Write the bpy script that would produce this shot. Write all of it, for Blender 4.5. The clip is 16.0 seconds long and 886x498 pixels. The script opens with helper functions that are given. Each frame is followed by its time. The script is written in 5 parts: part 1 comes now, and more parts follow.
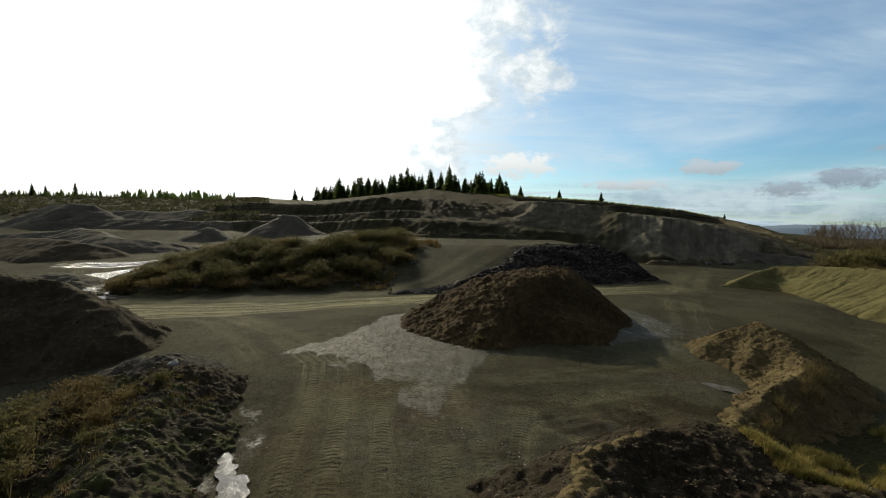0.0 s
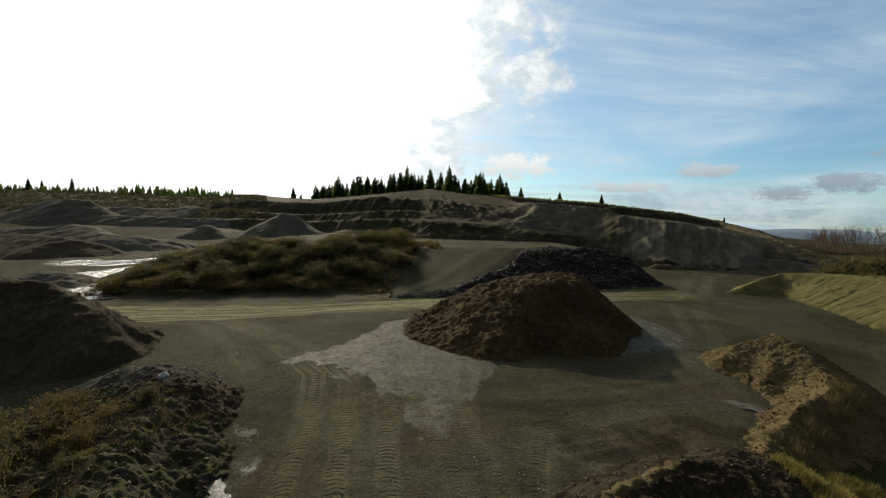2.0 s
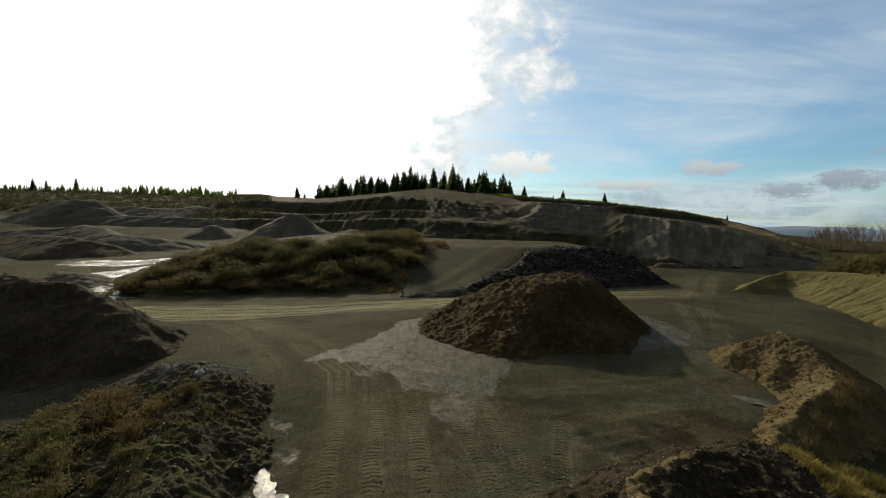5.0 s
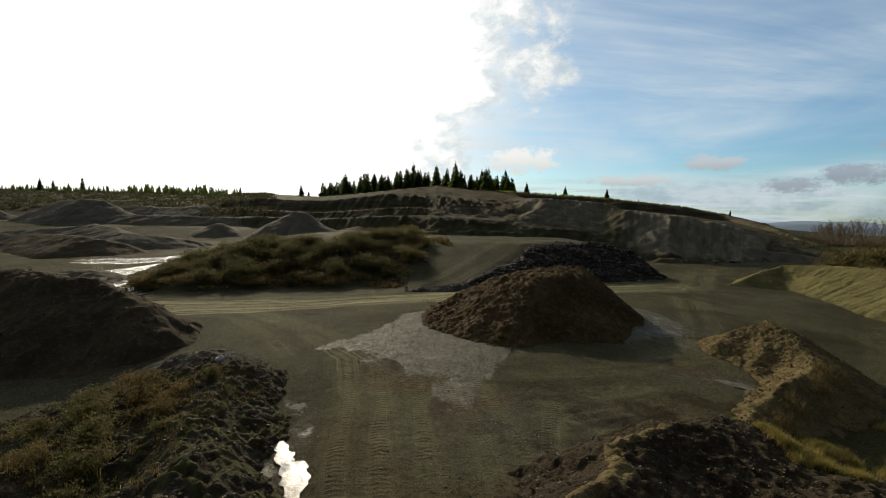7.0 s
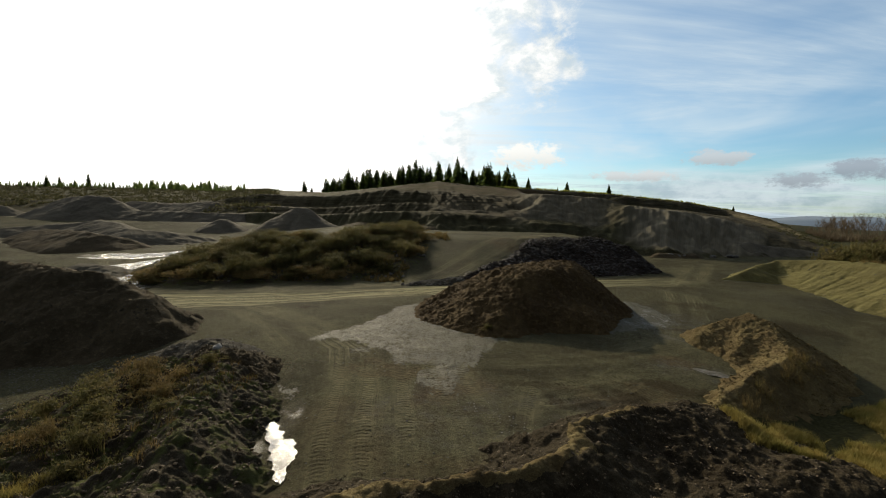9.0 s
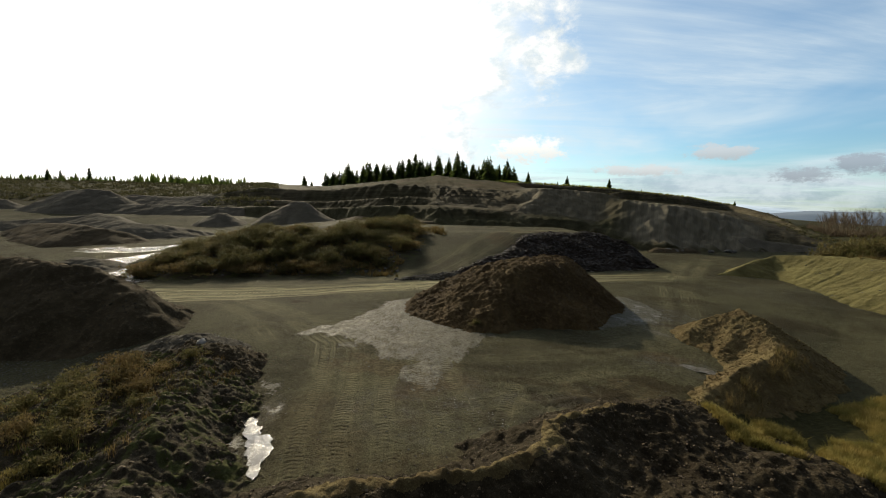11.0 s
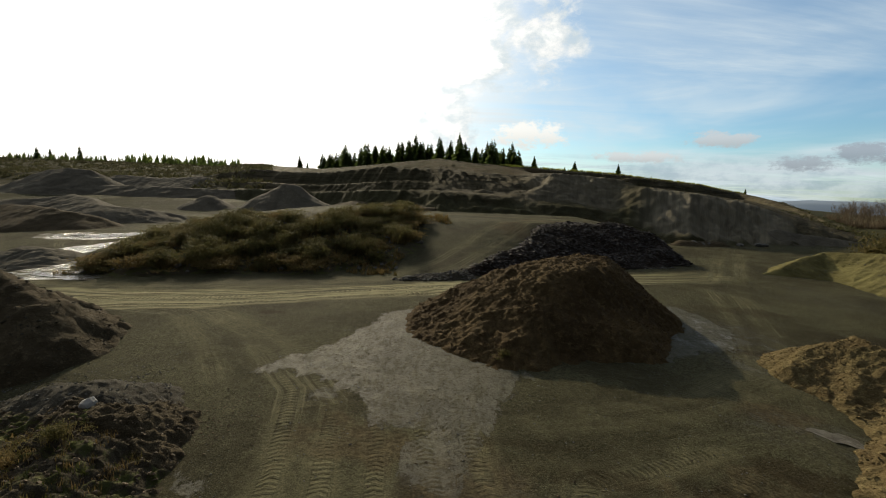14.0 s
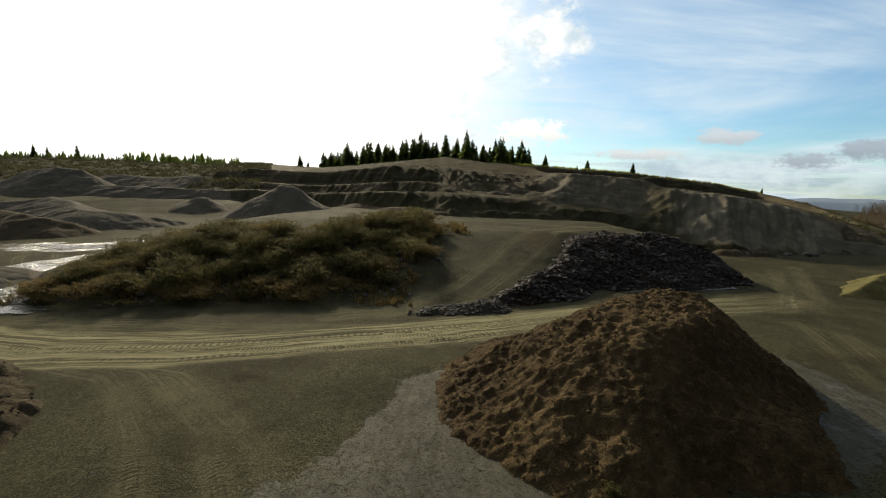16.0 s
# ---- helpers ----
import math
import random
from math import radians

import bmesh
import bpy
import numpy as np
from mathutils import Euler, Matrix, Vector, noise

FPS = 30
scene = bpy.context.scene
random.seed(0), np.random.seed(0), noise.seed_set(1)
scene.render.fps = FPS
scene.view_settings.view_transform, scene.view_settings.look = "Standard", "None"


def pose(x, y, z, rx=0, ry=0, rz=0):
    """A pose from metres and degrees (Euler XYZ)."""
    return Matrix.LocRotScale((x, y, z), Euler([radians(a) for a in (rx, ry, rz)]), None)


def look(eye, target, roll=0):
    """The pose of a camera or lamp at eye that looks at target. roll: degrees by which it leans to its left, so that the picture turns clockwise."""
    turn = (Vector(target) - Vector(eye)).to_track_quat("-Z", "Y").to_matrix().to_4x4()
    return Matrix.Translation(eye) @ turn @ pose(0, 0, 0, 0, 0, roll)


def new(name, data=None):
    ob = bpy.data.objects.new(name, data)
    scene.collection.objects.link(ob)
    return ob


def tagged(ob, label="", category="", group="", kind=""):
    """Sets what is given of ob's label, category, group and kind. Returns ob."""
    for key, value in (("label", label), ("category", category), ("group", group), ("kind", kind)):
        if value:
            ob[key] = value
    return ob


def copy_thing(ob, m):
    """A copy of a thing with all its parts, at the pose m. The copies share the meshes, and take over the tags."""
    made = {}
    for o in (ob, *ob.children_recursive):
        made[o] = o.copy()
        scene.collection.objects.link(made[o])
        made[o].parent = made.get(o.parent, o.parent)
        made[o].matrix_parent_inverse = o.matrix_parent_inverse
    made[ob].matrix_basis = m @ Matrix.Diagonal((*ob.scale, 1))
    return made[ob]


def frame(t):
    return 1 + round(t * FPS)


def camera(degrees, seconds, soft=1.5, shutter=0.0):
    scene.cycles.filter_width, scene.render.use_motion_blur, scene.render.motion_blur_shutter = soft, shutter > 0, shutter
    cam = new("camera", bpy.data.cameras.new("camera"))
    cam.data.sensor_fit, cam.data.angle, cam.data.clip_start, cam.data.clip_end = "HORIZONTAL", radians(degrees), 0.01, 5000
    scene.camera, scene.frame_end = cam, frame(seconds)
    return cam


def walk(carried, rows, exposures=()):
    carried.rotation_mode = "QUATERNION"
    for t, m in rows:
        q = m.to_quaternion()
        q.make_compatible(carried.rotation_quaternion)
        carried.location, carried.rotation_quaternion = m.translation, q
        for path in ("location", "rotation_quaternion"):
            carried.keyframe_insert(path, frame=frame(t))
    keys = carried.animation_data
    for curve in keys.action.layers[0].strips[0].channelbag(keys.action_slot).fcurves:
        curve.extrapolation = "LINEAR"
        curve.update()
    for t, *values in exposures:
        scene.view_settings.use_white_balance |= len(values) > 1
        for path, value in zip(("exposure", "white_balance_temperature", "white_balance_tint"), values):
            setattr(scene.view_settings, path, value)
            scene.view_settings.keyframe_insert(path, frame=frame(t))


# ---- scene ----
cam = camera(90.0, 16.0, soft=0.5)


def aim(eye, yaw, pitch, roll):
    """A pose from an eye, a turn to the left, a tilt up and a lean, in degrees."""
    a, b = radians(yaw), radians(pitch)
    ahead = Vector((-math.sin(a) * math.cos(b), math.cos(a) * math.cos(b), math.sin(b)))
    return look(eye, Vector(eye) + ahead * 50, roll)


# seconds, eye, yaw, pitch, roll
ROWS = [
    (0.0, (0.000, 0.000, 7.999), 0.002, -3.385, 1.015),
    (0.5, (-0.088, 0.411, 8.078), 1.682, -3.386, 1.285),
    (1.0, (-0.205, 0.685, 8.259), 2.121, -3.461, 1.491),
    (1.5, (-0.333, 0.996, 8.267), 1.356, -3.403, 1.636),
    (2.0, (-0.568, 1.347, 8.279), -0.270, -3.424, 1.743),
    (2.5, (-0.848, 1.487, 8.273), -0.884, -3.431, 1.773),
    (3.0, (-1.048, 1.348, 8.408), 0.071, -3.526, 1.782),
    (3.5, (-1.259, 1.260, 8.437), -0.257, -3.526, 1.746),
    (4.0, (-1.475, 1.051, 8.508), -0.179, -3.568, 1.685),
    (6.5, (-1.556, -0.853, 8.468), 0.195, -3.825, 1.280),
    (7.0, (-1.378, -1.276, 8.464), 0.396, -3.998, 1.204),
    (7.5, (-1.150, -1.628, 8.481), 0.487, -4.156, 1.114),
    (8.0, (-0.933, -1.985, 8.477), 0.893, -4.300, 1.137),
    (8.5, (-0.657, -2.231, 8.485), 0.940, -4.432, 1.116),
    (9.0, (-0.369, -2.363, 8.455), 0.910, -4.573, 1.126),
    (9.5, (-0.090, -2.457, 8.427), 0.970, -4.698, 1.223),
    (10.0, (0.186, -2.490, 8.441), 1.112, -4.892, 1.255),
    (12.5, (0.690, 0.358, 8.741), 0.706, -6.409, 1.191),
    (13.0, (0.445, 2.125, 8.788), 0.273, -6.881, 1.271),
    (13.5, (0.006, 4.318, 8.712), 0.484, -7.128, 1.519),
    (14.0, (-0.585, 6.600, 8.637), 0.839, -7.291, 1.958),
    (14.5, (-1.213, 8.861, 8.650), 1.251, -7.440, 2.259),
    (15.0, (-2.018, 11.106, 8.851), 0.965, -7.522, 2.634),
    (15.5, (-2.590, 13.372, 9.140), 1.027, -7.581, 2.424),
    (16.0, (-2.869, 15.724, 9.634), 1.050, -7.605, 1.929),
]
walk(cam, [(t, aim(eye, yaw, pitch, roll)) for t, eye, yaw, pitch, roll in ROWS],
     exposures=((0.0, -0.04, 6200, 8), (4.0, -0.08, 6350, 9), (7.0, -0.08, 6450, 10), (9.0, 0.08, 6500, 10), (10.2, 0.12, 6500, 10), (12.4, 0.25, 6550, 10),
                (13.2, 0.12, 6550, 10), (14.2, 0.06, 6550, 10), (15.2, 0.06, 6550, 10), (16.0, 0.24, 6550, 10)))

# ---- light ----
SUN_AZ, SUN_EL = radians(-22.0), radians(22.0)
SUN_DIR = Vector((math.sin(SUN_AZ) * math.cos(SUN_EL), math.cos(SUN_AZ) * math.cos(SUN_EL), math.sin(SUN_EL)))


class Nodes:
    """Short calls for a node tree."""

    def __init__(self, tree):
        self.tree = tree
        tree.nodes.clear()

    def add(self, kind, **props):
        n = self.tree.nodes.new(kind)
        for k, v in props.items():
            if k == "operation":
                n.operation = v
            elif k == "blend":
                n.data_type, n.blend_type = "RGBA", v
            elif k == "attr":
                n.attribute_name = v
            elif k == "sky":
                n.sky_type = v
        return n

    def put(self, value, socket):
        if hasattr(value, "links"):
            self.tree.links.new(value, socket)
        elif value is not None:
            if isinstance(value, (int, float)) or len(value) == len(socket.default_value):
                socket.default_value = value
            else:
                socket.default_value = (*value, 1.0)

    def math(self, op, a, b=None, c=None, clamp=False):
        n = self.add("ShaderNodeMath", operation=op)
        n.use_clamp = clamp
        for v, s in zip((a, b, c), n.inputs):
            self.put(v, s)
        return n.outputs[0]

    def vec(self, op, a, b=None):
        n = self.add("ShaderNodeVectorMath", operation=op)
        self.put(a, n.inputs[0])
        self.put(b, n.inputs[1])
        return n.outputs["Value"] if op in ("DOT_PRODUCT", "LENGTH") else n.outputs[0]

    def scale(self, v, xyz):
        n = self.add("ShaderNodeMapping")
        self.put(v, n.inputs["Vector"])
        n.inputs["Scale"].default_value = xyz
        return n.outputs[0]

    def noise(self, v, scale, detail=4.0, rough=0.55, distort=0.0):
        n = self.add("ShaderNodeTexNoise")
        self.put(v, n.inputs["Vector"])
        n.inputs["Scale"].default_value, n.inputs["Detail"].default_value = scale, detail
        n.inputs["Roughness"].default_value, n.inputs["Distortion"].default_value = rough, distort
        return n.outputs["Fac"]

    def cells(self, v, scale):
        n = self.add("ShaderNodeTexVoronoi")
        self.put(v, n.inputs["Vector"])
        n.inputs["Scale"].default_value = scale
        return n.outputs["Distance"]

    def step(self, v, lo, hi, a=0.0, b=1.0):
        n = self.add("ShaderNodeMapRange")
        n.interpolation_type = "SMOOTHSTEP"
        for x, s in zip((v, lo, hi, a, b), n.inputs):
            self.put(x, s)
        return n.outputs[0]

    def mix(self, fac, a, b, blend="MIX"):
        n = self.add("ShaderNodeMix", blend=blend)
        self.put(fac, n.inputs[0])
        self.put(a, n.inputs[6])
        self.put(b, n.inputs[7])
        return n.outputs[2]

    def attr(self, name):
        return self.add("ShaderNodeAttribute", attr=name).outputs["Fac"]


def make_world():
    world = bpy.data.worlds.new("sky")
    scene.world = world
    world.use_nodes = True
    k = Nodes(world.node_tree)
    d = k.add("ShaderNodeTexCoord").outputs["Generated"]
    d = k.vec("NORMALIZE", d)
    sky = k.add("ShaderNodeTexSky", sky="NISHITA")
    sky.sun_disc, sky.sun_elevation, sky.sun_rotation = False, SUN_EL, SUN_AZ
    sky.air_density, sky.dust_density, sky.ozone_density = 1.0, 0.7, 1.6
    blue = k.vec("MULTIPLY", sky.outputs[0], (0.076, 0.102, 0.114))
    sep = k.add("ShaderNodeSeparateXYZ")
    k.put(d, sep.inputs[0])
    x, y, z = sep.outputs
    near = k.vec("DOT_PRODUCT", d, tuple(SUN_DIR))
    near = k.math("MAXIMUM", near, 0.0)
    deep = k.step(near, 0.0, 0.42, 0.40, 1.0)
    blue = k.vec("MULTIPLY", blue, k.mix(1.0, deep, deep))
    halo = k.math("ADD", k.math("MULTIPLY", k.math("POWER", near, 22.0), 0.9), k.math("MULTIPLY", k.math("POWER", near, 90.0), 9.0))
    halo = k.math("ADD", halo, k.math("MULTIPLY", k.math("POWER", near, 600.0), 22.0))
    # cloud sheet seen in perspective
    h = k.math("ADD", k.math("MAXIMUM", z, 0.0), 0.12)
    com = k.add("ShaderNodeCombineXYZ")
    k.put(k.math("DIVIDE", x, h), com.inputs[0])
    k.put(k.math("DIVIDE", y, h), com.inputs[1])
    sheet = com.outputs[0]
    az = k.math("ARCTAN2", x, y)
    com2 = k.add("ShaderNodeCombineXYZ")
    k.put(az, com2.inputs[0])
    k.put(k.math("MULTIPLY", z, 1.6), com2.inputs[1])
    flat = com2.outputs[0]
    puff = k.noise(flat, 6.5, 9.0, 0.62, 0.35)
    # thick bank round the sun: ends in ragged puffs, more so higher up
    edge = k.math("SUBTRACT", k.math("ADD", az, -0.03), k.math("MULTIPLY", k.math("SUBTRACT", puff, 0.5), 0.80))
    edge = k.math("SUBTRACT", edge, k.step(z, 0.16, 0.30, 0.0, 0.15))
    bank = k.math("MULTIPLY", k.step(edge, -0.07, 0.075, 1.0, 0.0), k.step(near, 0.60, 0.84))
    # high thin streaks
    turn = k.add("ShaderNodeMapping")
    k.put(sheet, turn.inputs["Vector"])
    turn.inputs["Rotation"].default_value = (0, 0, 0.62)
    turn.inputs["Scale"].default_value = (0.30, 1.15, 1)
    streak = k.step(k.noise(turn.outputs[0], 0.9, 9.0, 0.66, 0.8), 0.33, 0.70)
    veil = k.step(k.noise(sheet, 0.45, 5.0, 0.55, 0.4), 0.32, 0.62)
    streak = k.math("ADD", k.math("MULTIPLY", k.math("MULTIPLY", streak, veil), 0.85), k.math("MULTIPLY", veil, 0.42))
    streak = k.math("MULTIPLY", streak, k.step(near, 0.05, 0.5))
    lit = k.noise(flat, 17.0, 6.0, 0.62)
    blue = k.mix(k.step(near, 0.30, 0.0, 0.0, 0.75), blue, (0.150, 0.142, 0.126))
    c = k.mix(streak, blue, (0.67, 0.76, 0.80))
    c = k.mix(k.step(near, 0.83, 0.965, 0.0, 0.70), c, (0.86, 0.89, 0.90))
    # haze and low stratus over the horizon
    base = k.math("MULTIPLY", k.step(k.noise(k.scale(flat, (0.7, 8.0, 1)), 4.0, 6.0, 0.6), 0.40, 0.54), k.step(z, 0.055, 0.10, 1.0, 0.0))
    c = k.mix(k.math("MULTIPLY", base, 0.6), c, k.mix(k.step(lit, 0.35, 0.65), (0.27, 0.36, 0.45), (0.56, 0.63, 0.68)))
    # single low clouds: azimuth, height, half sizes, tone
    for a, e, w, t, tone in ((9.4, 7.4, 4.8, 1.7, (0.98, 0.95, 0.88)), (30.3, 6.6, 3.4, 0.9, (0.58, 0.61, 0.63)), (37.6, 4.1, 3.0, 0.8, (0.36, 0.41, 0.46)),
                             (42.3, 4.9, 3.0, 1.0, (0.33, 0.38, 0.44)), (22.0, 4.8, 5.0, 0.7, (0.66, 0.68, 0.68)), (48.0, 7.5, 4.0, 1.2, (0.40, 0.45, 0.50))):
        qx = k.math("POWER", k.math("DIVIDE", k.math("SUBTRACT", az, radians(a)), radians(w)), 2.0)
        qz = k.math("POWER", k.math("DIVIDE", k.math("SUBTRACT", z, math.sin(radians(e))), radians(t)), 2.0)
        q = k.math("ADD", k.math("ADD", qx, qz), k.math("MULTIPLY", k.math("SUBTRACT", k.noise(flat, 30.0, 8.0, 0.7), 0.5), 5.0))
        m = k.step(q, 0.1, 1.3, 0.85, 0.0)
        shade = k.step(k.math("SUBTRACT", z, math.sin(radians(e))), radians(-t), radians(0.6 * t), 0.78, 1.0)
        c = k.mix(m, c, k.vec("MULTIPLY", tone, k.mix(1.0, shade, shade)))
    rim = k.mix(k.step(lit, 0.35, 0.66), (0.60, 0.68, 0.71), (0.92, 0.92, 0.89))
    c = k.mix(bank, c, k.mix(k.step(edge, -0.20, -0.02), (1.25, 1.22, 1.16), rim))
    glow = k.vec("MULTIPLY", (1.0, 0.97, 0.90), k.mix(1.0, halo, halo))
    add = k.vec("ADD", c, glow)
    below = k.step(z, -0.03, 0.0)
    add = k.mix(below, (0.10, 0.11, 0.11), add)
    bg = k.add("ShaderNodeBackground")
    k.put(add, bg.inputs[0])
    bg.inputs[1].default_value = 1.0
    out = k.add("ShaderNodeOutputWorld")
    k.put(bg.outputs[0], out.inputs[0])


make_world()
lamp = bpy.data.lights.new("sun", "SUN")
lamp.energy, lamp.angle, lamp.color = 4.7, radians(0.8), (1.0, 0.86, 0.60)
sun = new("sun", lamp)
sun.matrix_world = look((0, 0, 60), Vector((0, 0, 60)) - SUN_DIR)


# ---- materials ----
def soil(name, dark, mid, pale, grain=1.0, rough=0.9, bump=0.6, stones=0.0, wet=0.0, tint=None):
    """Earth, sand or gravel: three tones at three scales, crumbs and stones in the relief."""
    m = bpy.data.materials.new(name)
    m.use_nodes = True
    k = Nodes(m.node_tree)
    p = k.add("ShaderNodeTexCoord").outputs["Object"]
    big = k.noise(p, 0.22 * grain, 5, 0.6, 0.3)
    fine = k.noise(p, 2.6 * grain, 8, 0.68)
    grit = k.noise(p, 19.0 * grain, 4, 0.7)
    c = k.mix(k.step(big, 0.32, 0.68), dark, mid)
    c = k.mix(k.step(fine, 0.48, 0.72, 0.0, 0.75), c, pale)
    c = k.mix(k.step(grit, 0.60, 0.40, 0.0, 0.55), c, tuple(0.45 * v for v in dark))
    if tint:
        c = k.mix(k.step(k.noise(p, 0.7 * grain, 7, 0.7, 0.8), 0.46, 0.60, 0.0, 0.85), c, tint)
    if stones:
        cell = k.cells(p, 5.0 * grain)
        c = k.mix(k.step(cell, 0.20, 0.10, 0.0, stones), c, tuple(min(1.0, 1.5 * v) for v in pale))
    peb = k.add("ShaderNodeTexVoronoi")
    k.put(p, peb.inputs["Vector"])
    peb.inputs["Scale"].default_value = 13.0 * grain
    spot = k.math("MULTIPLY", k.step(peb.outputs["Distance"], 0.28, 0.16), k.step(k.noise(p, 1.9 * grain, 4, 0.6), 0.45, 0.6))
    c = k.mix(k.math("MULTIPLY", spot, 0.75), c, k.mix(peb.outputs["Color"], tuple(0.3 * v for v in dark), tuple(min(1.0, 1.6 * v) for v in pale)))
    bs = k.add("ShaderNodeBsdfPrincipled")
    k.put(c, bs.inputs["Base Color"])
    k.put(k.step(big, 0.4, 0.6, rough - wet, rough), bs.inputs["Roughness"])
    bs.inputs["Specular IOR Level"].default_value = 0.035
    rel = k.math("ADD", k.math("MULTIPLY", fine, 1.0), k.math("MULTIPLY", grit, 0.35))
    rel = k.math("ADD", rel, k.math("MULTIPLY", k.cells(p, 7.0 * grain), -0.3))
    rel = k.math("ADD", rel, k.math("MULTIPLY", spot, 0.3))
    b = k.add("ShaderNodeBump")
    b.inputs["Strength"].default_value, b.inputs["Distance"].default_value = bump, 0.16 / grain
    k.put(rel, b.inputs["Height"])
    k.put(b.outputs[0], bs.inputs["Normal"])
    out = k.add("ShaderNodeOutputMaterial")
    k.put(bs.outputs[0], out.inputs[0])
    return m


def leafy(name, a, b, c, rough=0.65, sheer=0.25):
    """Foliage: tones vary by plant and by leaf, with light coming through."""
    m = bpy.data.materials.new(name)
    m.use_nodes = True
    k = Nodes(m.node_tree)
    one = k.add("ShaderNodeObjectInfo").outputs["Random"]
    isle = k.add("ShaderNodeNewGeometry").outputs["Random Per Island"]
    p = k.add("ShaderNodeTexCoord").outputs["Object"]
    col = k.mix(isle, a, b)
    col = k.mix(k.math("MULTIPLY", k.step(k.noise(p, 0.9, 3), 0.4, 0.65), 0.7), col, c)
    col = k.mix(k.math("MULTIPLY", one, 0.4), col, tuple(0.5 * v for v in a))
    bs = k.add("ShaderNodeBsdfPrincipled")
    k.put(col, bs.inputs["Base Color"])
    bs.inputs["Roughness"].default_value = rough
    bs.inputs["Specular IOR Level"].default_value = 0.05
    tr = k.add("ShaderNodeBsdfTranslucent")
    k.put(col, tr.inputs[0])
    mx = k.add("ShaderNodeMixShader")
    mx.inputs[0].default_value = sheer
    k.put(bs.outputs[0], mx.inputs[1])
    k.put(tr.outputs[0], mx.inputs[2])
    out = k.add("ShaderNodeOutputMaterial")
    k.put(mx.outputs[0], out.inputs[0])
    return m


def water(name, tone, rough, ripple, cover=0.0, shine=0.5):
    """Shallow muddy water with a little wind on it; cover mixes in wet mud that shows through."""
    m = bpy.data.materials.new(name)
    m.use_nodes = True
    k = Nodes(m.node_tree)
    p = k.add("ShaderNodeTexCoord").outputs["Object"]
    mud = k.noise(p, 1.3, 7, 0.7, 0.5)
    fine = k.noise(p, 9.0, 5, 0.65)
    c = k.mix(k.step(mud, 0.4, 0.65), tone, tuple(0.55 * v for v in tone))
    bs = k.add("ShaderNodeBsdfPrincipled")
    k.put(c, bs.inputs["Base Color"])
    k.put(k.step(mud, 0.45 - 0.2 * cover, 0.66, rough, rough + cover), bs.inputs["Roughness"])
    bs.inputs["IOR"].default_value, bs.inputs["Specular IOR Level"].default_value = 1.33, shine
    b = k.add("ShaderNodeBump")
    b.inputs["Strength"].default_value, b.inputs["Distance"].default_value = ripple, 0.05
    k.put(k.math("ADD", fine, k.math("MULTIPLY", mud, 1.5)), b.inputs["Height"])
    k.put(b.outputs[0], bs.inputs["Normal"])
    out = k.add("ShaderNodeOutputMaterial")
    k.put(bs.outputs[0], out.inputs[0])
    return m


def plain(name, col, rough=0.8, var=0.4, scale=3.0):
    m = bpy.data.materials.new(name)
    m.use_nodes = True
    k = Nodes(m.node_tree)
    p = k.add("ShaderNodeTexCoord").outputs["Object"]
    n = k.noise(p, scale, 6, 0.65)
    bs = k.add("ShaderNodeBsdfPrincipled")
    k.put(k.mix(k.step(n, 0.35, 0.65), tuple((1 - var) * v for v in col), col), bs.inputs["Base Color"])
    bs.inputs["Roughness"].default_value = rough
    b = k.add("ShaderNodeBump")
    b.inputs["Strength"].default_value, b.inputs["Distance"].default_value = 0.5, 0.03
    k.put(n, b.inputs["Height"])
    k.put(b.outputs[0], bs.inputs["Normal"])
    out = k.add("ShaderNodeOutputMaterial")
    k.put(bs.outputs[0], out.inputs[0])
    return m


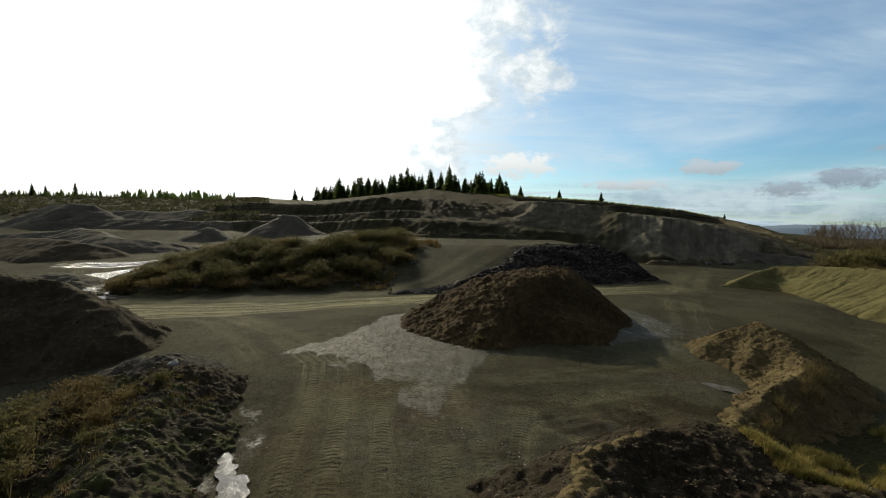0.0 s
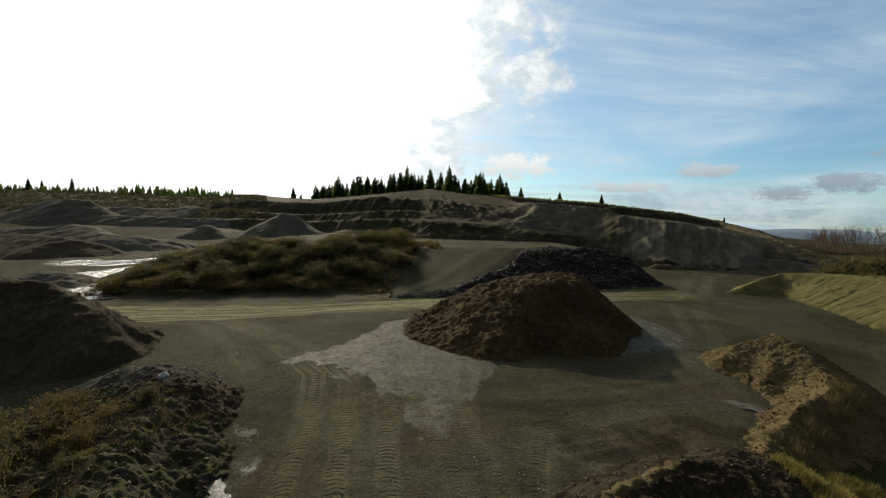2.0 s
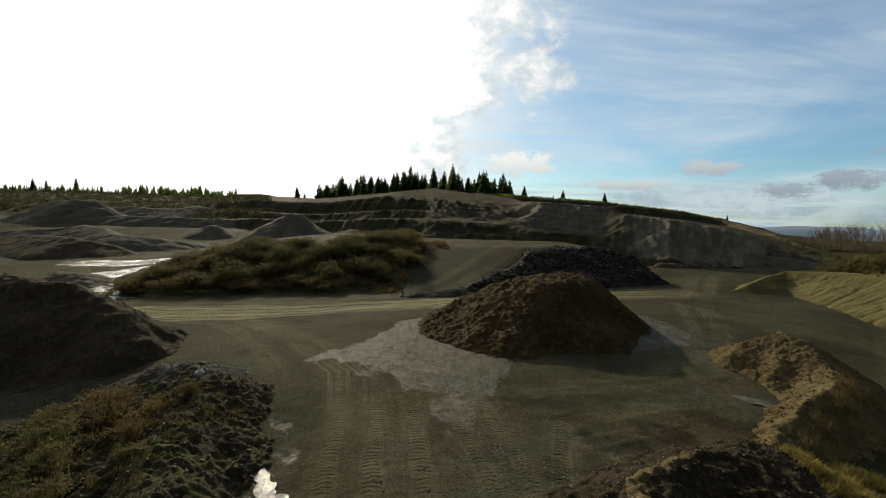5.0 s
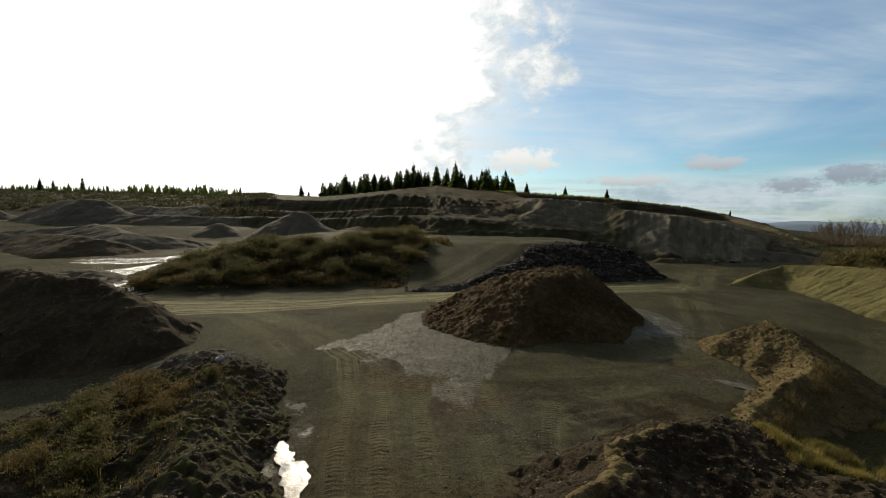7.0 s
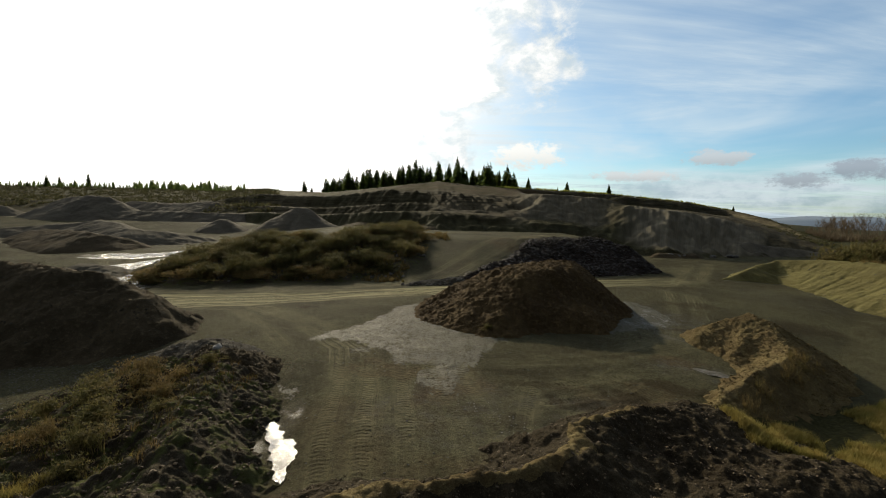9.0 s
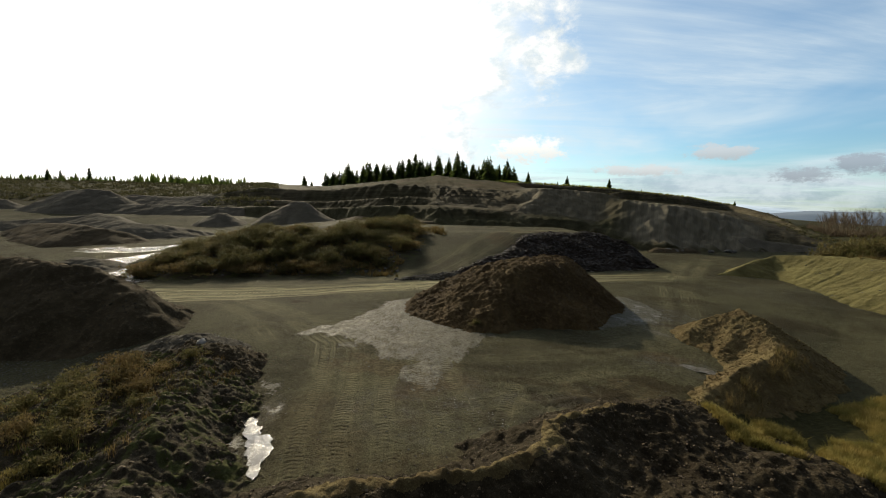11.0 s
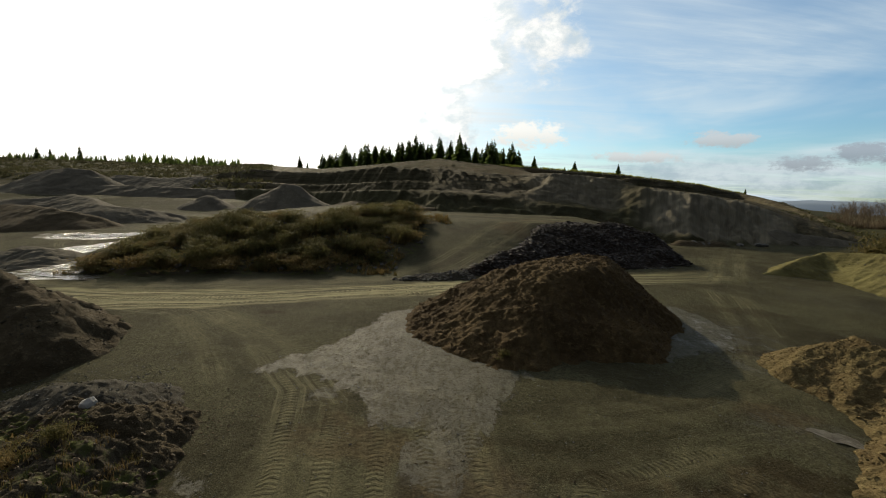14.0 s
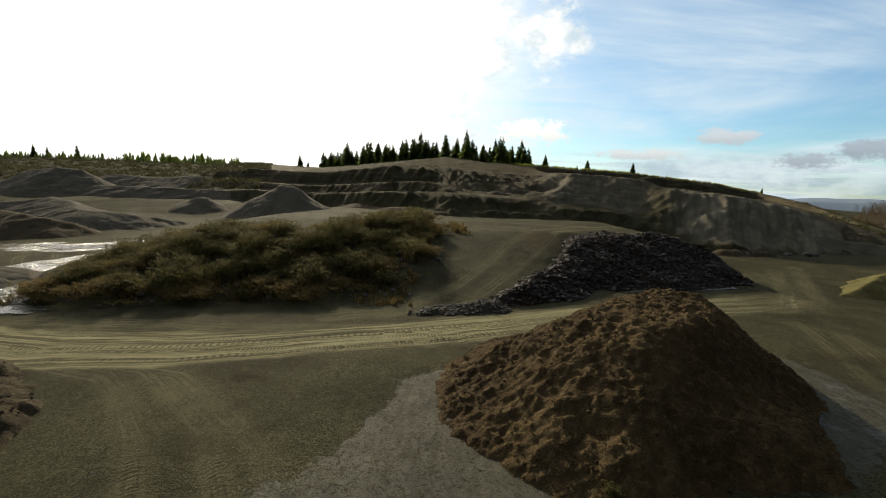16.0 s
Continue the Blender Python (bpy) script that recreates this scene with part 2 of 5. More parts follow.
def ground_material():
    """Compacted silt and gravel; masks on the sheet say where it is wet, rutted, brown, grassy or raw cut."""
    m = bpy.data.materials.new("pit_ground")
    m.use_nodes = True
    k = Nodes(m.node_tree)
    p = k.add("ShaderNodeTexCoord").outputs["Object"]
    big = k.noise(p, 0.10, 6, 0.6, 0.5)
    mid = k.noise(p, 0.75, 9, 0.74, 0.3)
    fine = k.noise(p, 5.5, 7, 0.7)
    grit = k.noise(p, 34.0, 3, 0.7)
    c = k.mix(k.step(big, 0.36, 0.64), (0.041, 0.037, 0.020), (0.081, 0.077, 0.042))
    c = k.mix(k.step(mid, 0.50, 0.70, 0.0, 0.6), c, (0.111, 0.105, 0.059))
    c = k.mix(k.step(fine, 0.54, 0.40, 0.0, 0.65), c, (0.031, 0.028, 0.016))
    c = k.mix(k.step(grit, 0.60, 0.72, 0.0, 0.6), c, (0.175, 0.177, 0.127))
    clump = k.noise(p, 15.0, 5, 0.75)
    c = k.mix(k.step(clump, 0.52, 0.40, 0.0, 0.85), c, (0.025, 0.023, 0.013))
    c = k.mix(k.step(clump, 0.57, 0.69, 0.0, 0.6), c, (0.145, 0.139, 0.088))
    peb = k.add("ShaderNodeTexVoronoi")
    k.put(p, peb.inputs["Vector"])
    peb.inputs["Scale"].default_value = 9.0
    spot = k.math("MULTIPLY", k.step(peb.outputs["Distance"], 0.26, 0.16), k.step(k.noise(p, 1.7, 4, 0.6), 0.46, 0.60))
    c = k.mix(k.math("MULTIPLY", spot, 0.7), c, k.mix(peb.outputs["Color"], (0.020, 0.018, 0.011), (0.184, 0.187, 0.141)))
    track, wet, brown = k.attr("track"), k.attr("wet"), k.attr("brown")
    grass, cut, dark = k.attr("grass"), k.attr("cut"), k.attr("dark")
    c = k.mix(k.math("MULTIPLY", track, k.step(mid, 0.30, 0.55, 0.35, 0.9)), c, (0.285, 0.264, 0.150))
    run, off = k.attr("run"), k.attr("off")
    lane = k.add("ShaderNodeCombineXYZ")
    k.put(k.math("MULTIPLY", off, 4.5), lane.inputs[0])
    k.put(k.math("MULTIPLY", run, 0.09), lane.inputs[1])
    stripe = k.noise(lane.outputs[0], 1.0, 4, 0.6)
    fade = k.math("MULTIPLY", k.step(off, 1.7, 0.6, 0.0, 0.5), k.step(track, 0.02, 0.16, 0.25, 1.0))
    c = k.mix(k.math("MULTIPLY", fade, k.step(stripe, 0.48, 0.36)), c, (0.033, 0.029, 0.017))
    c = k.mix(k.math("MULTIPLY", fade, k.step(stripe, 0.55, 0.66)), c, (0.165, 0.154, 0.094))
    # haul road: lengthwise stripes and two lugged wheel lines
    road, lane, ride = k.attr("road"), k.attr("lane"), k.attr("ride")
    band = k.add("ShaderNodeCombineXYZ")
    k.put(k.math("MULTIPLY", lane, 2.0), band.inputs[0])
    k.put(k.math("MULTIPLY", ride, 0.05), band.inputs[1])
    lines = k.noise(band.outputs[0], 1.0, 6, 0.68, 0.15)
    road = k.math("MULTIPLY", road, k.step(k.noise(p, 0.5, 6, 0.7), 0.22, 0.48, 0.55, 1.0))
    c = k.mix(k.math("MULTIPLY", road, k.step(lines, 0.42, 0.58, 0.10, 0.9)), c, (0.270, 0.248, 0.140))
    c = k.mix(k.math("MULTIPLY", road, k.step(lines, 0.42, 0.33, 0.0, 0.8)), c, (0.045, 0.041, 0.024))
    cleat = None
    for at, lean in ((-1.35, 5.0), (0.75, -5.0)):
        side = k.math("ABSOLUTE", k.math("SUBTRACT", lane, at))
        one = k.math("SINE", k.math("ADD", k.math("MULTIPLY", ride, 2 * math.pi / 0.42), k.math("MULTIPLY", side, lean)))
        one = k.math("MULTIPLY", k.step(one, -0.3, 0.3), k.math("MULTIPLY", k.step(side, 0.36, 0.26), k.step(k.noise(p, 0.35, 4, 0.6), 0.40, 0.52)))
        cleat = one if cleat is None else k.math("MAXIMUM", cleat, one)
    cleat = k.math("MULTIPLY", cleat, k.attr("road"))
    c = k.mix(k.math("MULTIPLY", cleat, 0.6), c, (0.050, 0.045, 0.026))
    sep = k.add("ShaderNodeSeparateXYZ")
    k.put(p, sep.inputs[0])
    down = k.add("ShaderNodeCombineXYZ")
    k.put(k.math("MULTIPLY", k.math("DIVIDE", sep.outputs[0], k.math("MAXIMUM", sep.outputs[1], 20.0)), 70.0), down.inputs[0])
    k.put(k.math("MULTIPLY", sep.outputs[2], 0.12), down.inputs[1])
    flute = down.outputs[0]
    strata = k.noise(k.scale(p, (0.039, 0.040, 0.900)), 1.0, 6, 0.65, 0.3)
    cliff = k.mix(k.step(strata, 0.38, 0.62), (0.040, 0.034, 0.021), (0.090, 0.077, 0.048))
    cliff = k.mix(k.step(k.noise(p, 1.6, 6, 0.7), 0.52, 0.38, 0.0, 0.7), cliff, (0.022, 0.018, 0.011))
    cliff = k.mix(k.step(mid, 0.5, 0.7, 0.0, 0.5), cliff, (0.105, 0.093, 0.060))
    c = k.mix(cut, c, cliff)
    c = k.mix(k.math("MULTIPLY", brown, k.step(mid, 0.30, 0.52)), c, k.mix(k.step(fine, 0.35, 0.65), (0.038, 0.027, 0.014), (0.100, 0.073, 0.039)))
    c = k.mix(k.attr("pale"), c, k.mix(k.step(k.noise(flute, 1.6, 6, 0.7), 0.36, 0.64), (0.112, 0.100, 0.074), (0.154, 0.138, 0.101)))
    c = k.mix(k.math("MULTIPLY", k.attr("mud"), k.step(clump, 0.66, 0.44, 0.3, 0.95)), c, (0.024, 0.017, 0.009))
    turf = k.mix(k.step(fine, 0.4, 0.65), (0.024, 0.025, 0.009), (0.056, 0.050, 0.018))
    c = k.mix(grass, c, turf)
    c = k.mix(k.math("MULTIPLY", dark, 0.75), c, (0.024, 0.025, 0.013))
    flow = k.add("ShaderNodeMapping")
    k.put(p, flow.inputs["Vector"])
    flow.inputs["Rotation"].default_value = (0, 0, -1.22)
    flow.inputs["Scale"].default_value = (0.16, 1.5, 1)
    damp = k.math("MULTIPLY", k.attr("slick"), k.step(k.noise(flow.outputs[0], 1.0, 6, 0.62, 0.6), 0.61, 0.50))
    damp = k.math("MAXIMUM", damp, k.math("MULTIPLY", wet, k.step(mid, 0.62, 0.40)))
    c = k.mix(k.math("MULTIPLY", damp, 0.6), c, (0.018, 0.015, 0.008))
    lug = k.math("SINE", k.math("ADD", k.math("MULTIPLY", run, 2 * math.pi / 0.24), k.math("ADD", k.math("MULTIPLY", off, 9.0), k.math("MULTIPLY", k.noise(p, 1.4, 4, 0.6), 9.0))))
    lug = k.math("MULTIPLY", k.step(lug, -0.2, 0.4), k.math("MULTIPLY", k.math("MULTIPLY", k.step(off, 0.34, 0.24), k.step(track, 0.08, 0.25)), k.step(k.noise(p, 0.6, 6, 0.7), 0.36, 0.50)))
    c = k.mix(k.math("MULTIPLY", lug, 0.42), c, (0.024, 0.022, 0.013))
    silt = k.step(k.math("ADD", k.attr("silt"), k.math("MULTIPLY", k.math("SUBTRACT", k.noise(k.scale(p, (1, 0.6, 1)), 0.8, 9, 0.74, 0.8), 0.5), 2.2)), 0.46, 0.54)
    silt = k.math("MULTIPLY", silt, k.step(k.math("ADD", fine, k.math("MULTIPLY", lug, -0.25)), 0.30, 0.52, 0.25, 0.75))
    silt = k.math("MULTIPLY", silt, k.step(k.noise(k.scale(p, (1, 0.35, 1)), 1.7, 8, 0.70, 0.9), 0.34, 0.56, 0.55, 0.95))
    c = k.mix(silt, c, k.mix(k.step(mid, 0.35, 0.65), (0.053, 0.051, 0.038), (0.072, 0.069, 0.052)))
    bs = k.add("ShaderNodeBsdfPrincipled")
    k.put(c, bs.inputs["Base Color"])
    r = k.math("SUBTRACT", k.step(damp, 0.15, 0.75, 0.90, 0.24), k.math("MULTIPLY", silt, 0.34), clamp=True)
    k.put(r, bs.inputs["Roughness"])
    k.put(k.math("MULTIPLY", k.math("SUBTRACT", 1.0, dark), k.math("MAXIMUM", k.math("ADD", k.step(damp, 0.2, 0.8, 0.022, 0.50), k.math("MULTIPLY", wet, 0.07)), k.math("MULTIPLY", silt, 0.10))), bs.inputs["Specular IOR Level"])
    b = k.add("ShaderNodeBump")
    b.inputs["Strength"].default_value, b.inputs["Distance"].default_value = 0.8, 0.12
    rel = k.math("ADD", fine, k.math("MULTIPLY", grit, 0.25))
    rel = k.math("ADD", rel, k.math("MULTIPLY", mid, 1.2))
    rel = k.math("ADD", rel, k.math("MULTIPLY", clump, 1.5))
    rel = k.math("ADD", rel, k.math("MULTIPLY", lug, -0.7))
    rel = k.math("ADD", rel, k.math("MULTIPLY", spot, 0.6))
    rel = k.math("ADD", rel, k.math("MULTIPLY", k.math("MULTIPLY", stripe, fade), 0.5))
    rel = k.math("ADD", rel, k.math("MULTIPLY", k.math("MULTIPLY", lines, road), 0.9))
    rel = k.math("ADD", rel, k.math("MULTIPLY", cleat, -0.4))
    rel = k.math("MULTIPLY", rel, k.math("SUBTRACT", 1.0, k.math("MULTIPLY", silt, 0.6)))
    k.put(rel, b.inputs["Height"])
    k.put(b.outputs[0], bs.inputs["Normal"])
    out = k.add("ShaderNodeOutputMaterial")
    k.put(bs.outputs[0], out.inputs[0])
    return m


GROUND = ground_material()
EARTH_BROWN = soil("brown_earth", (0.050, 0.034, 0.017), (0.086, 0.060, 0.028), (0.142, 0.103, 0.048), 1.1, 0.95, 0.9, 0.3)
EARTH_DARK = soil("dark_earth", (0.044, 0.035, 0.021), (0.074, 0.058, 0.035), (0.130, 0.103, 0.063), 1.2, 0.95, 0.9, 0.25)
EARTH_MOSSY = soil("mossy_earth", (0.039, 0.032, 0.022), (0.066, 0.055, 0.036), (0.118, 0.097, 0.063), 1.4, 0.95, 0.9, 0.2, tint=(0.058, 0.064, 0.020))
FRONT_EARTH = soil("berm_earth", (0.026, 0.020, 0.012), (0.045, 0.036, 0.022), (0.090, 0.073, 0.043), 1.3, 0.95, 0.9, 0.3)
SAND = soil("ochre_sand", (0.089, 0.077, 0.031), (0.138, 0.123, 0.049), (0.187, 0.174, 0.072), 1.0, 0.95, 0.6, 0.15)
SANDY_EARTH = soil("sandy_earth", (0.085, 0.061, 0.029), (0.138, 0.107, 0.049), (0.200, 0.166, 0.078), 1.3, 0.95, 0.9, 0.3)
GRAVEL = soil("grey_gravel", (0.037, 0.033, 0.025), (0.058, 0.052, 0.039), (0.100, 0.090, 0.070), 2.2, 0.9, 0.8, 0.8)
SPOIL = soil("grey_spoil", (0.074, 0.066, 0.051), (0.110, 0.099, 0.075), (0.170, 0.152, 0.114), 0.5, 0.95, 0.6, 0.2)
SLATE = soil("slate_rubble", (0.016, 0.013, 0.010), (0.031, 0.023, 0.020), (0.073, 0.057, 0.043), 1.0, 0.75, 0.9, 0.4)
STONE = plain("pale_stone", (0.26, 0.25, 0.23), 0.85, 0.35, 4.0)
ROCK = plain("grey_rock", (0.092, 0.087, 0.077), 0.9, 0.45, 2.0)
SLAB = plain("slate_slab", (0.039, 0.030, 0.023), 0.85, 0.6, 2.5)
CLOD_BROWN = plain("brown_clod", (0.063, 0.045, 0.020), 0.95, 0.5, 3.0)
CLOD_DARK = plain("dark_clod", (0.105, 0.074, 0.040), 0.95, 0.5, 3.0)
BARK = plain("bark", (0.085, 0.068, 0.050), 0.95, 0.5, 6.0)
NEEDLES = leafy("conifer_needles", (0.061, 0.099, 0.029), (0.135, 0.191, 0.048), (0.186, 0.216, 0.052), 0.8, 0.5)
BROOM = leafy("broom_green", (0.074, 0.072, 0.025), (0.136, 0.124, 0.045), (0.172, 0.130, 0.058), 0.7, 0.45)
BANK_GREEN = leafy("bank_green", (0.036, 0.044, 0.011), (0.075, 0.080, 0.020), (0.090, 0.072, 0.026), 0.7, 0.35)
BANK_DRY = leafy("bank_dry", (0.085, 0.058, 0.024), (0.150, 0.108, 0.045), (0.070, 0.068, 0.024), 0.8, 0.35)
FAR_BRUSH = leafy("dark_brush", (0.042, 0.046, 0.022), (0.085, 0.086, 0.040), (0.100, 0.084, 0.045), 0.8, 0.3)
CREST_GREEN = leafy("crest_green", (0.16, 0.20, 0.035), (0.24, 0.27, 0.05), (0.20, 0.19, 0.05), 0.7, 0.75)
BRACKEN = leafy("dry_weed", (0.14, 0.095, 0.038), (0.23, 0.17, 0.070), (0.085, 0.085, 0.028), 0.8, 0.35)
STRAW = leafy("straw_grass", (0.225, 0.176, 0.053), (0.363, 0.286, 0.087), (0.130, 0.126, 0.031), 0.7, 0.35)
TWIG = leafy("bare_twigs", (0.115, 0.085, 0.055), (0.20, 0.155, 0.10), (0.16, 0.13, 0.085), 0.9, 0.1)
PUDDLE = water("puddle_water", (0.07, 0.06, 0.042), 0.07, 0.25, 0.28)
MUD_WATER = water("muddy_water", (0.11, 0.095, 0.066), 0.30, 0.5, 0.4, 0.25)
# air haze over the far ridges, put into their base colour as blue
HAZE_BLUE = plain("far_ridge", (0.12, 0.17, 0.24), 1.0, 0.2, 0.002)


# ---- number helpers ----
def _hash(ix, iy, seed):
    h = (ix.astype(np.int64) * 374761393 + iy.astype(np.int64) * 668265263 + seed * 974634777) & 0xFFFFFFFF
    h = ((h ^ (h >> 13)) * 1274126177) & 0xFFFFFFFF
    return ((h ^ (h >> 16)) & 0xFFFF) / 32767.5 - 1.0


def vnoise(x, y, seed=0):
    ix, iy = np.floor(x), np.floor(y)
    fx, fy = x - ix, y - iy
    fx, fy = fx * fx * fx * (fx * (fx * 6 - 15) + 10), fy * fy * fy * (fy * (fy * 6 - 15) + 10)
    a, b = _hash(ix, iy, seed), _hash(ix + 1, iy, seed)
    c, d = _hash(ix, iy + 1, seed), _hash(ix + 1, iy + 1, seed)
    return (a * (1 - fx) + b * fx) * (1 - fy) + (c * (1 - fx) + d * fx) * fy


def fbm(x, y, size, octaves=4, seed=0, gain=0.5):
    """Noise of about -1 to 1 whose largest lumps are size metres across."""
    out, amp, total = 0.0, 1.0, 0.0
    for n in range(octaves):
        f = 2.03 ** n / size
        out = out + amp * vnoise(x * f + 17.3 * n, y * f - 9.1 * n, seed + n)
        total += amp
        amp *= gain
    return out / total * 1.5


def sstep(v, lo, hi):
    s = np.clip((v - lo) / (hi - lo), 0, 1)
    return s * s * (3 - 2 * s)


def near_line(x, y, pts):
    """Distance to a line of (x, y, value) points, the value at the nearest place and the length along."""
    best, val, run, start = np.full(x.shape, 1e9), np.zeros(x.shape), np.zeros(x.shape), 0.0
    for (ax, ay, av), (bx, by, bv) in zip(pts, pts[1:]):
        dx, dy = bx - ax, by - ay
        n = math.hypot(dx, dy)
        t = np.clip(((x - ax) * dx + (y - ay) * dy) / (n * n), 0, 1)
        d = np.hypot(x - ax - t * dx, y - ay - t * dy)
        hit = d < best
        best, val, run = np.where(hit, d, best), np.where(hit, av + t * (bv - av), val), np.where(hit, start + t * n, run)
        start += n
    return best, val, run


def cone_ridge(x, y, pts, slope, soft=0.5):
    """Height of loose material heaped along a ridge of (x, y, z) points, at its angle of repose."""
    out = np.full(x.shape, -99.0)
    for (ax, ay, az), (bx, by, bz) in zip(pts, pts[1:]):
        dx, dy = bx - ax, by - ay
        t = np.clip(((x - ax) * dx + (y - ay) * dy) / (dx * dx + dy * dy), 0, 1)
        d = np.hypot(x - ax - t * dx, y - ay - t * dy)
        out = np.maximum(out, az + t * (bz - az) - slope * (np.sqrt(d * d + soft * soft) - soft))
    return out


# ---- the lie of the land ----
TRACKS = (  # wheel lines over the pit floor: x, y, depth
    ((-60, 50, 1), (-34, 44.6, 1), (-20, 43.0, 1), (-10, 43.0, 1), (0, 45, 1), (12, 52, 1), (30, 58, 1), (44, 80, 0.5)),
    ((-60, 52, 1), (-35, 46.8, 1), (-18, 45.0, 1), (-6, 45.6, 1), (2, 49, 1), (16, 56, 1), (36, 62, 1), (50, 84, 0.5)),
    ((-36, 42, 0.6), (-22, 41.0, 0.8), (-10, 41.5, 0.8), (-2, 43.5, 0.6)),
    ((-4.3, 9, 1), (-5.1, 14.7, 1), (-5.7, 18.5, 1), (-7.2, 25, 1), (-12, 32, 0.8), (-20, 39, 0.7), (-33, 43, 0.5)),
    ((-3.0, 9, 1), (-3.5, 14.5, 1), (-4.1, 18.4, 1), (-5.2, 24, 0.8), (-9.5, 31, 0.8), (-17, 37.6, 0.7), (-30, 41, 0.5)),
    ((0.8, 10, 1), (-0.2, 16.5, 1), (-1.2, 22, 0.8), (-2.5, 27, 0.4)),
    ((2.4, 13.5, 0.8), (4.0, 19.2, 0.8), (9, 21.5, 0.8), (15, 24.5, 0.7), (22, 36, 0.6), (30, 52, 0.5), (40, 78, 0.4)),
    ((4.2, 17.4, 0.7), (9.5, 19.8, 0.8), (14.5, 22.4, 0.6)),
    ((-14, 48.4, 0.5), (-7, 51, 0.9), (-2.5, 56.5, 1), (1.5, 64, 1), (5.0, 72, 1), (9, 80, 1), (16, 88, 0.8), (30, 94, 0.5)),
    ((-12, 47.4, 0.5), (-4, 50.6, 0.9), (0.2, 55.5, 1), (4.4, 63, 1), (8.2, 71, 1), (12.2, 79, 1), (19, 85.6, 0.8), (30, 90, 0.5)),
    ((-3, 49.2, 0.5), (2.0, 54, 0.7), (6.2, 62, 0.8), (10.4, 70, 0.8)),
    ((-40, 96, 0.5), (-20, 98, 0.8), (-4, 97, 0.8), (10, 93, 0.8), (24, 90, 0.6)),
    ((2.2, 9, 0.8), (1.6, 14, 0.9), (0.8, 20, 0.8), (0.2, 26, 0.3)),
    ((-1.4, 9, 0.8), (-2.0, 15, 0.9), (-2.6, 20, 0.8), (-4.0, 27, 0.3)),
    ((5.5, 16.5, 0.7), (8, 18, 0.9), (13, 21, 0.8), (17, 27, 0.5)),
    ((3.0, 22.5, 0.4), (10, 24.5, 0.8), (17.5, 29, 0.8), (22.5, 38, 0.7), (29, 52, 0.6), (42, 70, 0.4)),
    ((5.0, 24.0, 0.4), (10, 26.0, 0.8), (16.4, 30.2, 0.8), (21.0, 38.8, 0.7), (27, 53, 0.6)),
    ((-11, 26, 0.5), (-14.5, 31.5, 0.9), (-21, 37.4, 0.8), (-30, 40.5, 0.5)),
    ((-70, 84, 0.6), (-56, 68, 0.8), (-46, 58, 0.8), (-36, 48, 0.6)),
    ((-66, 86, 0.6), (-52, 69, 0.8), (-42, 60, 0.8), (-30, 49, 0.6)),
)
HAUL_ROAD = ((-80, 57, 0), (-60, 49.5, 0), (-40, 43.4, 0), (-28, 40.6, 0), (-19, 40.8, 0), (-13, 42.0, 0), (-6, 43.9, 0), (0, 46.4, 0), (8, 50.5, 0), (20, 55.5, 0), (40, 64, 0))
CREST_U = (-3.0, -1.0, -0.62, -0.515, -0.45, -0.287, -0.121, -0.033, 0.043, 0.145, 0.348, 0.527, 0.624, 0.785, 0.90, 1.1, 3.0)
CREST_Y = (500, 500, 450, 400, 300, 260, 230, 215, 205, 203, 219, 250, 290, 165, 135, 130, 130)
CREST_Z = (28, 29.5, 26.5, 24, 22.4, 19.6, 22.6, 24.0, 21.8, 20.6, 19.6, 17.3, 14.2, 4.4, -0.2, -2.0, -3.0)
FOOT_U = (-3.0, -1.0, -0.6, -0.36, -0.184, -0.03, 0.147, 0.276, 0.40, 0.50, 0.65, 0.76, 0.88, 1.1, 3.0)
FOOT_Y = (225, 225, 195, 158, 126, 106, 107, 108, 104, 96, 97, 103, 107, 110, 110)
FOOT_Z = (4.0, 4.0, 3.0, 2.6, 4.1, 4.3, 4.3, 3.4, 1.2, 0.2, 0.0, 0.0, -0.6, -2.0, -3.0)


def floor_z(x, y):
    """The pit floor and the plateau behind, without the hill."""
    yy = np.maximum(y, 12.0)
    dome = -2.0 * np.minimum((x / yy) ** 2, 0.9) * (1 - sstep(y, 60, 110)) * sstep(y, -40, 6)
    side = sstep(x, 34, 26) * sstep(x, -62, -30)
    lo = np.interp(x, (-40, -10, -6, 3, 9, 14, 33), (62, 60, 52, 52, 60, 67, 67))
    hi = np.interp(x, (-40, -10, -6, 3, 9, 14, 33), (92, 84, 78, 78, 78, 79, 79))
    up = np.clip((y - lo) / (hi - lo), 0, 1)
    ramp = 4.3 * (0.7 * up + 0.3 * up * up * (3 - 2 * up)) * side
    left = 3.6 * sstep(y, 118, 185) * (1 - sstep(x, -62, -40))
    return dome + ramp + left


def hill_parts(x, y):
    u = x / np.maximum(y, 20.0)
    wob = fbm(x, y, 38.0, 3, 5) * 0.010
    cy, cz = np.interp(u + wob, CREST_U, CREST_Y), np.interp(u, CREST_U, CREST_Z)
    fy, fz = np.interp(u + wob, FOOT_U, FOOT_Y), np.interp(u, FOOT_U, FOOT_Z)
    s = (y - fy) / np.maximum(cy - fy, 5.0)
    return u, s, cy, cz, fy, fz


